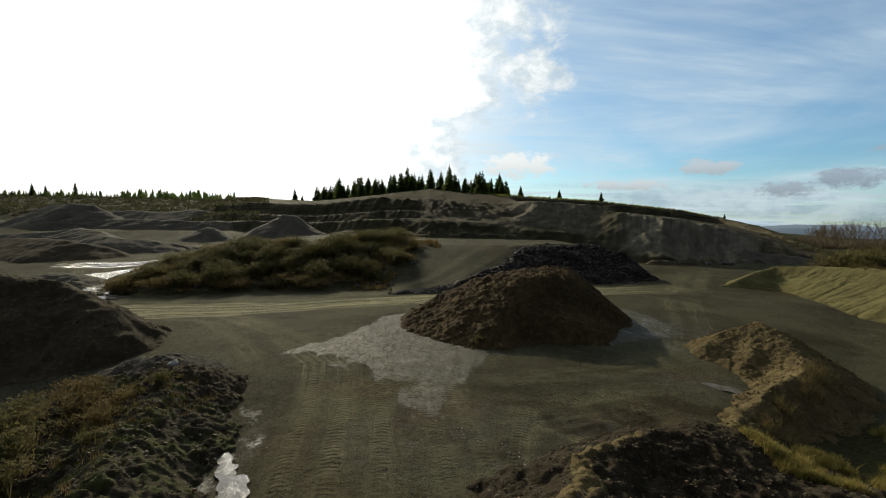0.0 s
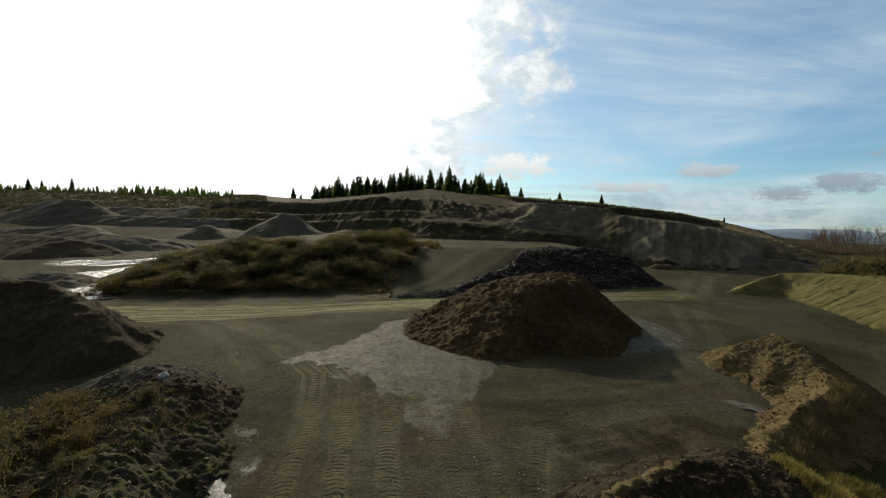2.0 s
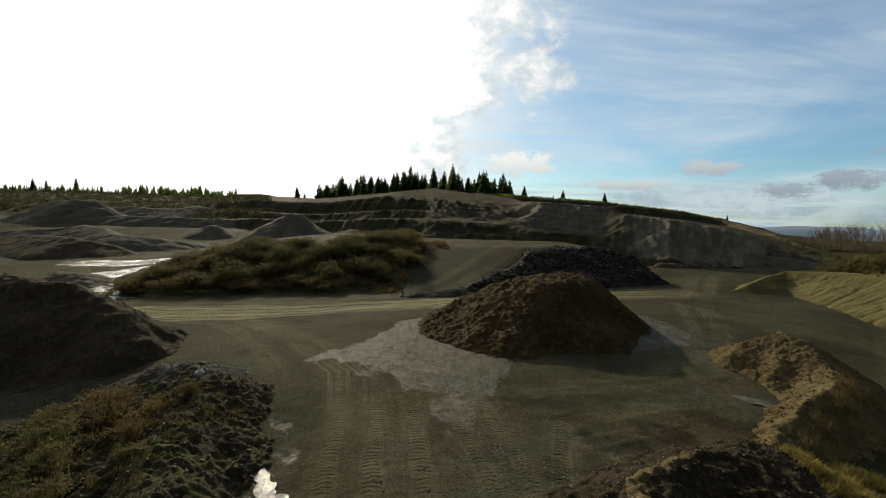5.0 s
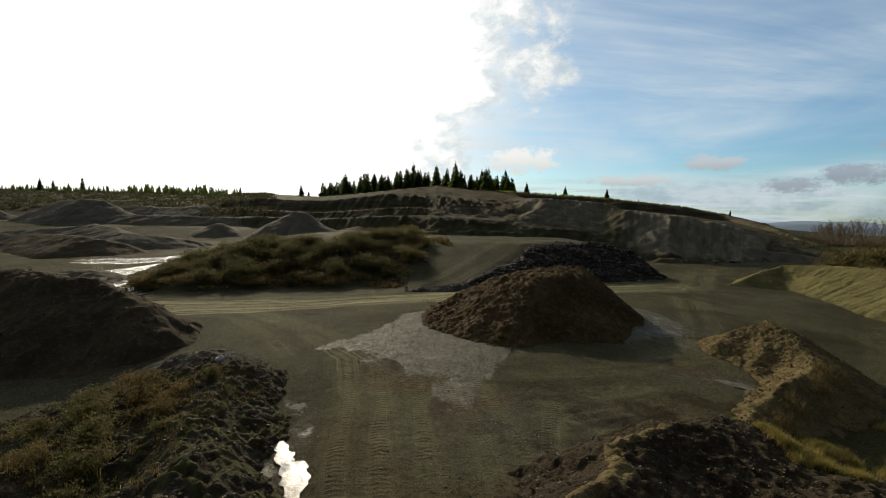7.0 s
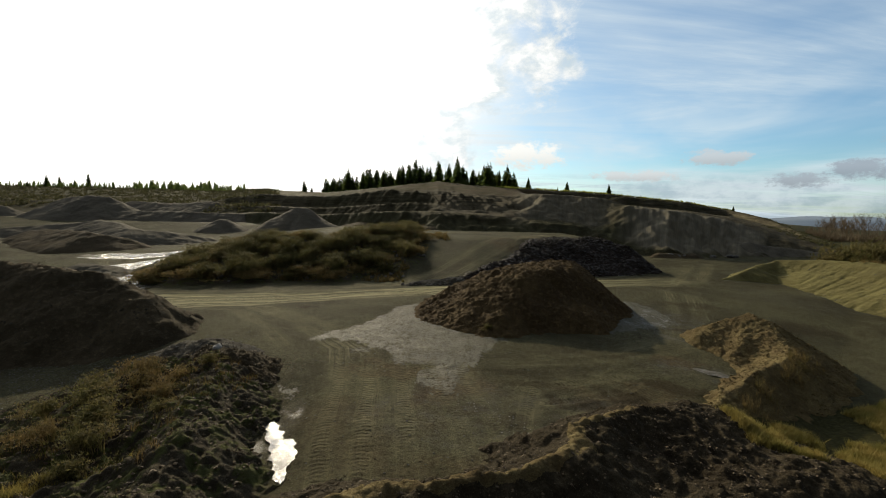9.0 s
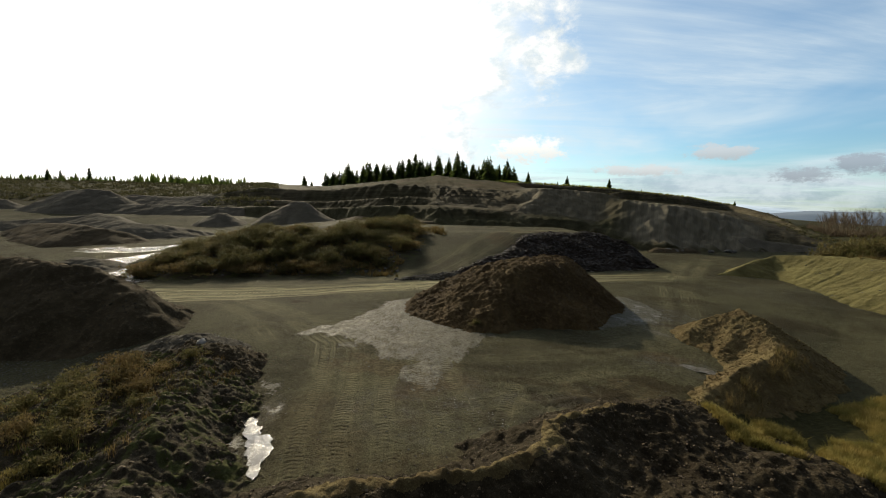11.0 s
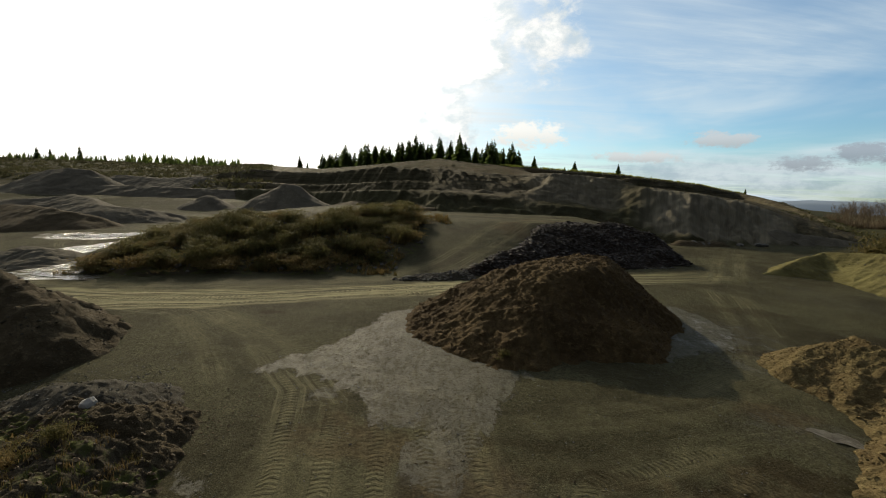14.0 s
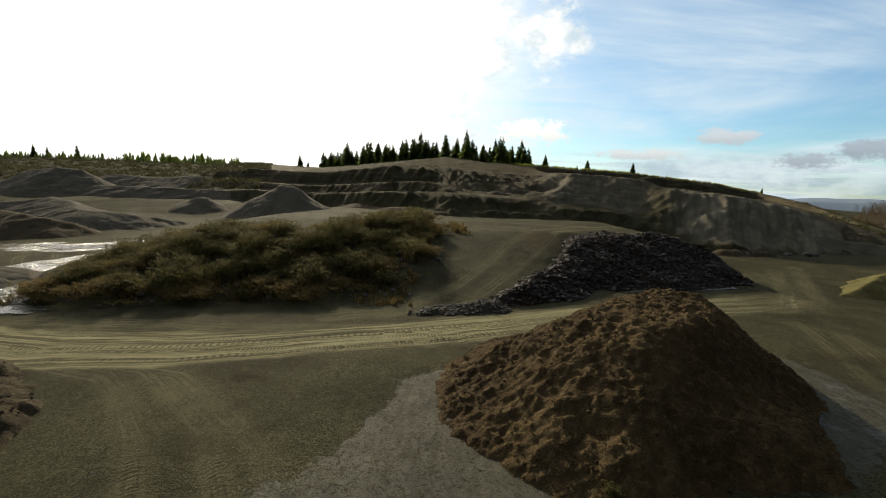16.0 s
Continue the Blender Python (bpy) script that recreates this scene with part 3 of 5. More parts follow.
def hill_z(x, y):
    u, s, cy, cz, fy, fz = hill_parts(x, y)
    w = fbm(x, y, 30.0, 4, 11) * 0.014 + fbm(x, y, 6.0, 3, 13) * 0.004
    q = s + w + 0.010 * fbm(x, y, 2.6, 2, 14)
    steps = np.interp(q, (0, 0.04, 0.13, 0.165, 0.28, 0.33, 0.45, 0.70, 1.0), (0, 0.25, 0.25, 0.395, 0.395, 0.70, 0.70, 0.86, 1.0))
    cliff = np.interp(q, (0, 0.015, 0.06, 0.075, 0.20, 0.24, 0.37, 0.43, 1.0), (0, 0.08, 0.16, 0.23, 0.26, 0.33, 0.60, 0.63, 1.0))
    scree = np.interp(q, (0, 0.04, 0.10, 0.25, 0.80, 0.90, 0.93, 1.0), (0, 0.16, 0.22, 0.68, 0.78, 0.80, 0.96, 1.0))
    slope = np.interp(q, (0, 0.115, 0.125, 0.74, 0.80, 0.85, 1.0), (0, 0.56, 0.59, 0.69, 0.70, 0.94, 1.0))
    mid, right, tip = sstep(u + 0.04 * fbm(x, y, 16.0, 2, 27), -0.13, -0.03), sstep(u + 0.03 * fbm(x, y, 12.0, 2, 28), 0.12, 0.20), sstep(u, 0.33, 0.40)
    prof = (steps * (1 - mid) + cliff * mid) * (1 - right) + (scree * (1 - tip) + slope * tip) * right
    far = sstep(u, -0.42, -0.60)
    prof = prof * (1 - far) + far * (0.35 * sstep(s, 0.0, 0.25) + 0.65 * sstep(s + w, 0.15, 1.0))
    rib = np.abs(fbm(x + 0.35 * y, y * 0.2, 4.2, 3, 21)) + 0.6 * np.abs(fbm(x + 0.3 * y, y * 0.3, 1.9, 2, 25))
    wall = mid * (1 - right) * (sstep(s, 0.20, 0.27) * sstep(s, 0.44, 0.36) + 0.5 * sstep(s, 0.0, 0.02) * sstep(s, 0.10, 0.07))
    gul = rib * (0.10 + 1.5 * wall) + fbm(x, y, 2.2, 5, 22, 0.68) * 0.24
    gul = gul + right * tip * sstep(s, 0.2, 0.12) * (0.32 * np.abs(fbm(u * 105, y * 0.02, 1.6, 4, 24)) + 0.9 * sstep(np.abs(u - 0.61), 0.05, 0.03) * sstep(np.abs(s - 0.05), 0.035, 0.015) * np.abs(fbm(x, y, 2.2, 3, 26)))
    face = sstep(s, 0.0, 0.03) * sstep(s, 1.02, 0.85)
    z = fz + (cz - fz) * prof - gul * face * 1.1
    fall = np.clip(y - cy, 0, None) * (0.010 + 0.03 * sstep(u, 0.6, 0.8))
    return np.where(s > 0, z - fall, -99.0), s, u


def tread(x, y):
    """Ruts; returns the change in height, the mask, and the length along and across the nearest rut."""
    out = [np.zeros(x.shape) for _ in range(4)]
    ok = (np.hypot(x, y) < 130) & (y > 5) & (np.abs(x) < y * 1.25 + 4)
    x, y = x[ok], y[ok]
    wx, wy = x + 0.25 * vnoise(x / 5, y / 5, 61), y + 0.25 * vnoise(x / 5, y / 5, 62)
    worn = 0.7 + 0.5 * vnoise(x / 4, y / 4, 71)
    h, k, along, across = (np.zeros(x.shape) for _ in range(4))
    out[3] += 99.0
    for n, line in enumerate(TRACKS):
        d, v, run = near_line(wx, wy, line)
        v = v * worn
        h += v * (1.7 if n < 3 else 1.0) * (-0.035 * np.exp(-((d / 0.40) ** 2)) + 0.030 * np.exp(-(((d - 0.66) / 0.22) ** 2)))
        m = np.clip(v, 0, 1) * (0.45 if n < 3 else 0.34) * np.exp(-((d / (0.9 if n < 3 else 0.62)) ** 2))
        hit = m > k
        k, along, across = np.where(hit, m, k), np.where(hit, run, along), np.where(hit, d, across)
    for o, v in zip(out, (h, k, along, across)):
        o[ok] = v
    return out


def inside(x, y, pts):
    """How deep a place lies inside a closed outline: metres, negative outside."""
    d, _, _ = near_line(x, y, [(a, b, 0) for a, b in pts + pts[:1]])
    odd = np.zeros(x.shape, bool)
    for (ax, ay), (bx, by) in zip(pts, pts[1:] + pts[:1]):
        cross = ((ay > y) != (by > y)) & (x < (bx - ax) * (y - ay) / ((by - ay) or 1e-9) + ax)
        odd ^= cross
    return np.where(odd, d, -d)


SILT = (  # outlines of thin wet silt sheets
    [(-10.0, 26.8), (-9, 28.9), (-7.1, 30.1), (-6.1, 33.3), (-4.9, 37.3), (-3.1, 39), (-1.8, 35.6), (0, 31.5), (1.6, 29), (3.6, 27.4),
     (1.8, 24.3), (0.8, 20.9), (0.1, 20.1), (-0.1, 17.8), (-0.9, 17.8), (-1.7, 19.4), (-1.6, 20.9), (-0.8, 21.9), (-2.6, 21.9), (-3.7, 22.5),
     (-3.8, 24.1), (-5.2, 25.1), (-6.5, 26.3), (-8.2, 27)],
    [(-6.6, 24.7), (-5.7, 24.0), (-5.0, 24.6), (-6.2, 25.4)],
    [(18.2, 43.8), (19.9, 41.3), (19.7, 37.2), (17.5, 33.4), (15.1, 33.0), (12.1, 30.7), (9.4, 29.9), (12.2, 33), (15.0, 37.2), (16.4, 41)],
    [(-9.4, 19.8), (-8.4, 19.4), (-7.6, 18.0), (-8.2, 18.3)],
)


def ground_z(x, y, fine=True):
    x, y = np.asarray(x, float), np.asarray(y, float)
    z = floor_z(x, y)
    r = np.hypot(x, y)
    z = z + fbm(x, y, 14.0, 3, 31) * 0.10 * sstep(r, 4, 60) + fbm(x, y, 60.0, 3, 33) * 0.5 * sstep(r, 90, 200)
    far = np.asarray(y > 85)
    if far.any():
        hz, s, u = hill_z(x[far], y[far])
        # ground falls away towards the sea beyond the ridge
        z[far] = np.maximum(z[far], np.where(hz > -50, hz, z[far] - 9)) - 26 * sstep(u, 0.70, 0.95) * sstep(y[far], 150, 600)
    if fine:
        z = z + fbm(x, y, 1.3, 4, 35) * 0.035 + fbm(x, y, 0.42, 3, 36) * 0.022 * sstep(r, 60, 25) + tread(x, y)[0]
    return z


def top_at(x, y):
    return float(ground_z(np.array([x]), np.array([y]), False)[0])


# ---- mesh helpers ----
def mesh_of(name, verts, faces, mat=None, smooth=True):
    me = bpy.data.meshes.new(name)
    verts = np.asarray(verts, np.float32)
    faces = np.asarray(faces, np.int32)
    me.vertices.add(len(verts))
    me.vertices.foreach_set("co", verts.ravel())
    k = faces.shape[1]
    me.loops.add(faces.size)
    me.loops.foreach_set("vertex_index", faces.ravel())
    me.polygons.add(len(faces))
    me.polygons.foreach_set("loop_start", np.arange(0, faces.size, k, dtype=np.int32))
    me.polygons.foreach_set("use_smooth", np.full(len(faces), smooth))
    me.update(calc_edges=True)
    me.validate()
    if mat:
        me.materials.append(mat)
    return me


def part_of(name, me, parent, label="", kind=""):
    ob = new(name, me)
    ob.parent = parent
    return tagged(ob, label, kind=kind)


def grid_faces(nr, nc, wrap=False):
    i = np.arange(nr * nc).reshape(nr, nc)
    if wrap:
        i = np.concatenate([i, i[:, :1]], 1)
    return np.stack([i[:-1, :-1], i[:-1, 1:], i[1:, 1:], i[1:, :-1]], -1).reshape(-1, 4)


def build_ground():
    fine = np.radians(np.arange(-50, 50, 0.16))
    rest = np.radians(np.arange(50, 310, 2.0))
    ang = np.concatenate([fine, rest])
    rad = np.concatenate([np.linspace(0.01, 5, 10)[:-1], 5 * np.exp(np.arange(0, math.log(98 / 5), 0.0075)), np.geomspace(98, 175, 190)[:-1], np.geomspace(175, 330, 110), np.geomspace(334, 4500, 40)])
    a, r = np.meshgrid(ang, rad)
    x, y = 0.37 + r * np.sin(a), -3.1 + r * np.cos(a)
    z = ground_z(x, y)
    z = np.where(r > 1200, z - 20 * sstep(r, 1200, 4500), z)
    v = np.stack([x, y, z], -1).reshape(-1, 3)
    f = grid_faces(*x.shape, wrap=True)[:, ::-1]
    # turned so that faces look up
    me = mesh_of("ground", v, f, GROUND)
    u, s, *_ = hill_parts(x, y)
    _, trk, along, across = tread(x, y)
    silt = np.full(x.shape, -9.0)
    zone = (np.abs(x) < 26) & (y > 12) & (y < 48)
    for pts in SILT:
        silt[zone] = np.maximum(silt[zone], inside(x[zone], y[zone], pts))
    silt = np.clip(0.5 + 0.6 * silt, 0, 1)
    wet = np.zeros(x.shape)
    for cx, cy, rx, ry, w in ((17, 37, 6, 8, 0.38),
                              (2, 16, 7, 4, 0.3), (-7.3, 14.5, 0.9, 3.4, 0.5), (42, 52, 10, 6, 0.25), (15, 24, 3.5, 2, 0.35)):
        q = ((x - cx) / rx) ** 2 + ((y - cy) / ry) ** 2 + 0.5 * fbm(x, y, 4.0, 4, 91)
        wet = np.maximum(wet, w * sstep(q, 1.2, 0.5))
    mud = np.zeros(x.shape)
    for cx, cy, rx, ry, w in ((8.6, 18.6, 1.3, 1.3, 0.9), (5.8, 17.6, 1.6, 0.8, 0.9), (4.4, 19.6, 2.4, 0.5, 0.6), (-1.6, 18.4, 0.4, 1.4, 0.7), (0.4, 16.4, 1.2, 0.9, 0.6), (2.0, 15.2, 1.4, 0.8, 0.5),
                              (12.2, 21.0, 1.8, 0.8, 0.8), (-12.8, 37.2, 1.3, 0.6, 0.9), (24, 44, 5, 1.3, 0.5), (19, 33.5, 2.2, 0.6, 0.7), (31, 38, 6, 2.2, 0.6), (3.0, 21.2, 2.5, 0.35, 0.5)):
        mud = np.maximum(mud, w * sstep(((x - cx) / rx) ** 2 + ((y - cy) / ry) ** 2 + 0.9 * fbm(x, y, 0.9, 4, 97), 1.3, 0.3))
    slick = np.zeros(x.shape)
    for cx, cy, rx, ry in ((-47, 61, 11, 13), (-57, 80, 15, 5), (-40, 51.5, 9, 3)):
        slick = np.maximum(slick, sstep(((x - cx) / rx) ** 2 + ((y - cy) / ry) ** 2 + 0.5 * fbm(x, y, 6.0, 4, 92), 1.2, 0.5))
    brown = sstep(fbm(x, y, 5.0, 5, 95), -0.25, 0.35) * np.exp(-((np.hypot(x - 3, (y - 17.0) * 1.4) / 8.5) ** 2))
    for cx, cy, rx, ry in ((-3.4, 21.4, 2.6, 1.8), (7.5, 18.6, 2.2, 1.1), (10.5, 20.2, 2.0, 1.0), (14.5, 25.5, 2.0, 1.2), (1.0, 42.0, 2.5, 0.8), (9, 74, 3, 5), (15, 84, 4, 3)):
        brown = np.maximum(brown, 0.6 * sstep(((x - cx) / rx) ** 2 + ((y - cy) / ry) ** 2 + fbm(x, y, 1.2, 3, 96), 1.3, 0.3))
    brown = np.maximum(brown, 0.9 * sstep(s, 0.42, 0.50) * (s < 1.3) * sstep(np.abs(u + 0.02), 0.26, 0.16))
    grass = np.maximum(sstep(s, 0.93, 1.02) * sstep(u, 0.60, 0.45), sstep(s, 0.75, 1.0) * sstep(u, 0.68, 0.80) * 0.8)
    grass = np.maximum(grass, (0.6 + 0.3 * sstep(u, -0.02, -0.14)) * sstep(s, 0.44, 0.52) * (s < 1.3) * sstep(u, 0.16, 0.10) * sstep(fbm(x, y, 7.0, 4, 94), -0.6, 0.1))
    grass = np.maximum(grass, 0.75 * sstep(np.hypot((x - 19.5) / 8.0, (y - 16.5) / 5.5) + 0.2 * fbm(x, y, 3.0, 3, 93), 1.05, 0.85))
    grass = np.maximum(grass, 0.8 * sstep(x, 62, 70) * sstep(np.abs(y - 60), 40, 25))
    cut = sstep(s, 0.02, 0.10) * (s < 1.1)
    dark = 0.7 * sstep(u, -0.40, -0.52) * sstep(s, -0.05, 0.12)
    dark = np.maximum(dark, 0.7 * 0.75 * sstep(fbm(x, y, 9.0, 4, 98), -0.4, 0.5) * sstep(u, 0.22, 0.34) * sstep(u, 0.64, 0.56) * sstep(s, 0.6, 0.78) * sstep(s, 1.0, 0.95))
    pale = sstep(u, 0.36, 0.41) * sstep(u, 0.73, 0.69) * sstep(s, 0.0, 0.02) * sstep(s, 0.16, 0.12)
    pale = np.maximum(pale, 0.65 * sstep(u, 0.13, 0.18) * sstep(u, 0.40, 0.34) * sstep(s, 0.06, 0.10) * sstep(s, 0.86, 0.78))
    pale = np.maximum(pale, 0.15 * sstep(u, -0.10, 0.0) * sstep(u, 0.22, 0.12) * sstep(s, 0.13, 0.17) * sstep(s, 0.34, 0.26))
    dark = np.maximum(dark, 0.6 * sstep(u, -0.12, 0.03) * sstep(u, 0.34, 0.22) * sstep(s, 0.0, 0.02) * sstep(s, 0.15, 0.07) * sstep(fbm(x, y, 6.0, 3, 99), -0.5, 0.1))
    dark = np.maximum(dark, 0.55 * sstep(u, -0.38, -0.30) * sstep(u, 0.0, -0.06) * sstep(s, 0.0, 0.05) * sstep(s, 1.0, 0.9))
    # shade in the gully beside the pale slope, painted into the ground colour
    dark = np.maximum(dark, 0.6 * sstep(u, 0.31, 0.36) * sstep(u, 0.44, 0.40) * sstep(s, 0.0, 0.03) * sstep(s, 0.5, 0.3))
    dark = np.maximum(dark, 0.5 * sstep(x, -28, -44) * sstep(y, 122, 140) * (s < 0.05) * sstep(fbm(x, y, 14.0, 4, 97), -0.45, 0.1))
    for name, val in (("pale", pale), ("slick", slick), ("mud", mud), ("track", trk), ("wet", wet), ("brown", brown), ("grass", grass), ("cut", cut), ("dark", dark), ("silt", silt)):
        at = me.attributes.new(name, "FLOAT", "POINT")
        at.data.foreach_set("value", np.clip(val, 0, 1).astype(np.float32).ravel())
    lane, _, ride = near_line(x, y, HAUL_ROAD)
    lane2, _, _ = near_line(x, y, [(a - 0.3, b + 0.95, 0) for a, b, _ in HAUL_ROAD])
    lane = np.where(lane2 < lane, lane, -lane)
    ragged = np.abs(lane - 0.3) + 0.55 * fbm(x, y, 5.0, 3, 111)
    lane, road = np.clip(lane, -9, 9), sstep(ragged, 2.9, 2.2) * sstep(x, -75, -45) * sstep(x, 40, 8)
    for name, val in (("run", along), ("off", across), ("lane", lane), ("ride", ride), ("road", road)):
        at = me.attributes.new(name, "FLOAT", "POINT")
        at.data.foreach_set("value", val.astype(np.float32).ravel())
    return tagged(new("ground", me), "wide grey-brown silt and gravel floor of a pit with wheel ruts, rising to a terraced hill", "ground", kind="structure")


ground = build_ground()


# ---- heaps ----
def clod_mesh(name, places, sizes, mat, seed, flat=0.75, slab=False):
    """Many small lumps in one mesh: jittered eight-sided stones."""
    rng = np.random.default_rng(seed)
    n = len(places)
    if slab:
        base = np.array([(-1, -.7, -.2), (1, -.8, -.2), (.9, .8, -.2), (-.8, .9, -.2), (-.9, -.6, .2), (.9, -.7, .2), (.8, .7, .2), (-.7, .8, .2)])
        tri = np.array([(0, 1, 5), (0, 5, 4), (1, 2, 6), (1, 6, 5), (2, 3, 7), (2, 7, 6), (3, 0, 4), (3, 4, 7), (4, 5, 6), (4, 6, 7)])
    else:
        base = np.array([(1, 0, 0), (.35, .9, .1), (-.8, .6, 0), (-.85, -.55, .1), (.3, -.95, 0), (.45, .2, .8), (-.4, .35, .85), (-.15, -.5, .8), (0, 0, -.7)])
        tri = np.array([(0, 1, 5), (1, 6, 5), (1, 2, 6), (2, 3, 6), (3, 7, 6), (3, 4, 7), (4, 0, 7), (0, 5, 7), (5, 6, 7),
                        (1, 0, 8), (2, 1, 8), (3, 2, 8), (4, 3, 8), (0, 4, 8)])
    m = len(base)
    v = base[None] * (1 + 0.35 * rng.standard_normal((n, m, 1)).clip(-1.2, 1.2)) + 0.12 * rng.standard_normal((n, m, 3))
    v[..., 2] *= flat
    t = rng.uniform(0, 2 * math.pi, n)
    c, s = np.cos(t)[:, None], np.sin(t)[:, None]
    if slab:
        a = rng.uniform(-0.9, 0.9, (n, 1))
        v[..., 2], v[..., 0] = v[..., 2] * np.cos(a) + v[..., 0] * np.sin(a), v[..., 0] * np.cos(a) - v[..., 2] * np.sin(a)
    x, y = v[..., 0] * c - v[..., 1] * s, v[..., 0] * s + v[..., 1] * c
    v = np.stack([x, y, v[..., 2]], -1) * np.asarray(sizes)[:, None, None] + np.asarray(places)[:, None, :]
    f = (tri[None] + (np.arange(n) * m)[:, None, None]).reshape(-1, 3)
    return mesh_of(name, v.reshape(-1, 3), f, mat, smooth=False)


HEAPS = {}


def facets(x, y, plan):
    """A tipped heap: each side of its convex foot, listed clockwise, rises at its own slope to a tilted top."""
    foot, (z0, gx, gy, cap) = plan["foot"], plan["top"]
    out = np.minimum(z0 + gx * x + gy * y, cap)
    for (ax, ay, sl), (bx, by, _) in zip(foot, foot[1:] + foot[:1]):
        n = math.hypot(bx - ax, by - ay)
        side = ((x - ax) * (by - ay) - (y - ay) * (bx - ax)) / n * sl
        gap = np.abs(out - side)
        out = np.minimum(out, side) - 0.10 * np.exp(-gap / 0.25)
    return np.maximum(out, facets(x, y, plan["beside"]) if "beside" in plan else -3.0)


def heap_height(key, x, y):
    ridges, slope, soft, rough, seed, gully, crumb = HEAPS[key]
    wx, wy = x + 0.9 * rough * fbm(x, y, 3.5, 3, seed + 50), y + 0.9 * rough * fbm(x, y, 3.5, 3, seed + 60)
    if isinstance(ridges, dict):
        h = facets(wx, wy, ridges) + (0.0 if "flat" in ridges else ground_z(x, y, False))
        line = [(a, b, 0) for a, b, _ in ridges["foot"] + ridges["foot"][:1]]
    else:
        h, line = np.full(np.shape(x), -99.0), ridges[0]
    for n, pts in enumerate(() if isinstance(ridges, dict) else ridges):
        one = cone_ridge(wx, wy, pts, slope[n] if isinstance(slope, tuple) else slope, soft)
        h = np.maximum(h, one) + 0.45 * np.exp(-np.abs(h - one) / 0.9)
    d, _, run = near_line(x, y, line)
    lump = 1 - np.abs(fbm(x, y, 0.9, 3, seed + 9))
    h = h + rough * (0.26 * fbm(x, y, 2.4, 4, seed) + 0.16 * (lump - 0.6) + 0.12 * fbm(x, y, 0.4, 2, seed + 19))
    if crumb:
        h = h + crumb * (0.45 - np.abs(fbm(x, y, 0.55, 3, seed + 41))) + 0.5 * crumb * vnoise(x / 0.16, y / 0.16, seed + 44)
    h = h - gully * np.abs(fbm(run, d * 0.12, 1.3, 3, seed + 33)) * sstep(d, 0.3, 2.0)
    return h


def heap(name, ridges, slope, mat, label, category="heap", cell=0.2, soft=0.6, rough=1.0, gully=0.0, seed=1, clods=0, clod_mat=None,
         clod_size=(0.05, 0.22), slab=False, clod_name="rubble", clod_label="", toe=0.4, crumb=0.0):
    """A heap of loose material, with its lumps as a part."""
    key = len(HEAPS)
    HEAPS[key] = (ridges, slope, soft, rough, seed, gully, crumb)
    s = min(slope) if isinstance(slope, tuple) else slope
    px, py, pz = np.array(ridges["foot"] + ridges.get("beside", ridges)["foot"] if isinstance(ridges, dict) else [q for r in ridges for q in r]).T
    reach = 2.0 if isinstance(ridges, dict) else max((pz - ground_z(px, py, False)).max() / s * 1.2 + 3.0, 2.0) + (3.0 if cell > 0.3 else 0.0)
    xs, ys = np.arange(px.min() - reach, px.max() + reach, cell), np.arange(py.min() - reach, py.max() + reach, cell)
    x, y = np.meshgrid(xs, ys)
    g = ground_z(x, y, False)
    h = heap_height(key, x, y)
    over = h - g
    h = np.where(over < toe, g + over * 0.55 + 0.45 * toe * np.tanh(over / toe) , h)
    keep = over > -0.35
    blob = np.zeros(keep.shape, bool)
    blob[np.unravel_index(np.argmax(over), over.shape)] = True
    while True:
        grown = blob.copy()
        grown[1:] |= blob[:-1]
        grown[:-1] |= blob[1:]
        grown[:, 1:] |= grown[:, :-1]
        grown[:, :-1] |= grown[:, 1:]
        grown &= keep
        if (grown == blob).all():
            break
        blob = grown
    keep = blob
    f = grid_faces(*x.shape)
    f = f[keep.ravel()[f].all(1)]
    used, back = np.unique(f, return_inverse=True)
    v = np.stack([x, y, np.maximum(h, g - 0.3)], -1).reshape(-1, 3)[used]
    ob = tagged(new(name, mesh_of(name, v, back.reshape(f.shape), mat)), label, category)
    if clods:
        rng = np.random.default_rng(seed + 7)
        ok = np.flatnonzero((keep & (over > 0.04)).ravel())
        at = rng.choice(ok, clods)
        cx, cy = x.ravel()[at] + rng.uniform(-cell, cell, clods), y.ravel()[at] + rng.uniform(-cell, cell, clods)
        size = clod_size[0] + (clod_size[1] - clod_size[0]) * rng.power(0.35, clods)
        cz = np.maximum(h.ravel()[at], g.ravel()[at]) + size * 0.15
        part_of(clod_name, clod_mesh(clod_name, np.stack([cx, cy, cz], -1), size, clod_mat, seed, slab=slab), ob, clod_label, kind="stuff")
    return ob, key


def on_heap(key, x, y):
    a, b = np.array([x], float), np.array([y], float)
    return float(max(heap_height(key, a, b)[0], ground_z(a, b, False)[0]))


_, K_MAIN = heap(
    "dirt_mound", {"foot": [(-3.4, 36.2, 0.62), (-2.9, 39.2, 0.64), (1.6, 44.2, 0.68), (8.0, 48.6, 0.74), (14.0, 49.2, 0.8), (17.4, 44.6, 0.86), (17.2, 41.0, 0.78), (15.7, 36.0, 0.70),
                            (11.6, 31.0, 0.66), (6.4, 28.6, 0.62), (2.2, 28.0, 0.50), (-0.4, 29.2, 0.48), (-2.5, 32.6, 0.56)],
                   "top": (2.72, 0.09, 0.012, 3.95)},
    0.6, EARTH_BROWN, "large steep flat-topped heap of crumbly brown earth on the pit floor", "dirt heap",
    cell=0.09, rough=0.62, gully=0.14, crumb=0.11, seed=3, clods=9000, clod_mat=EARTH_BROWN, clod_size=(0.01, 0.08))
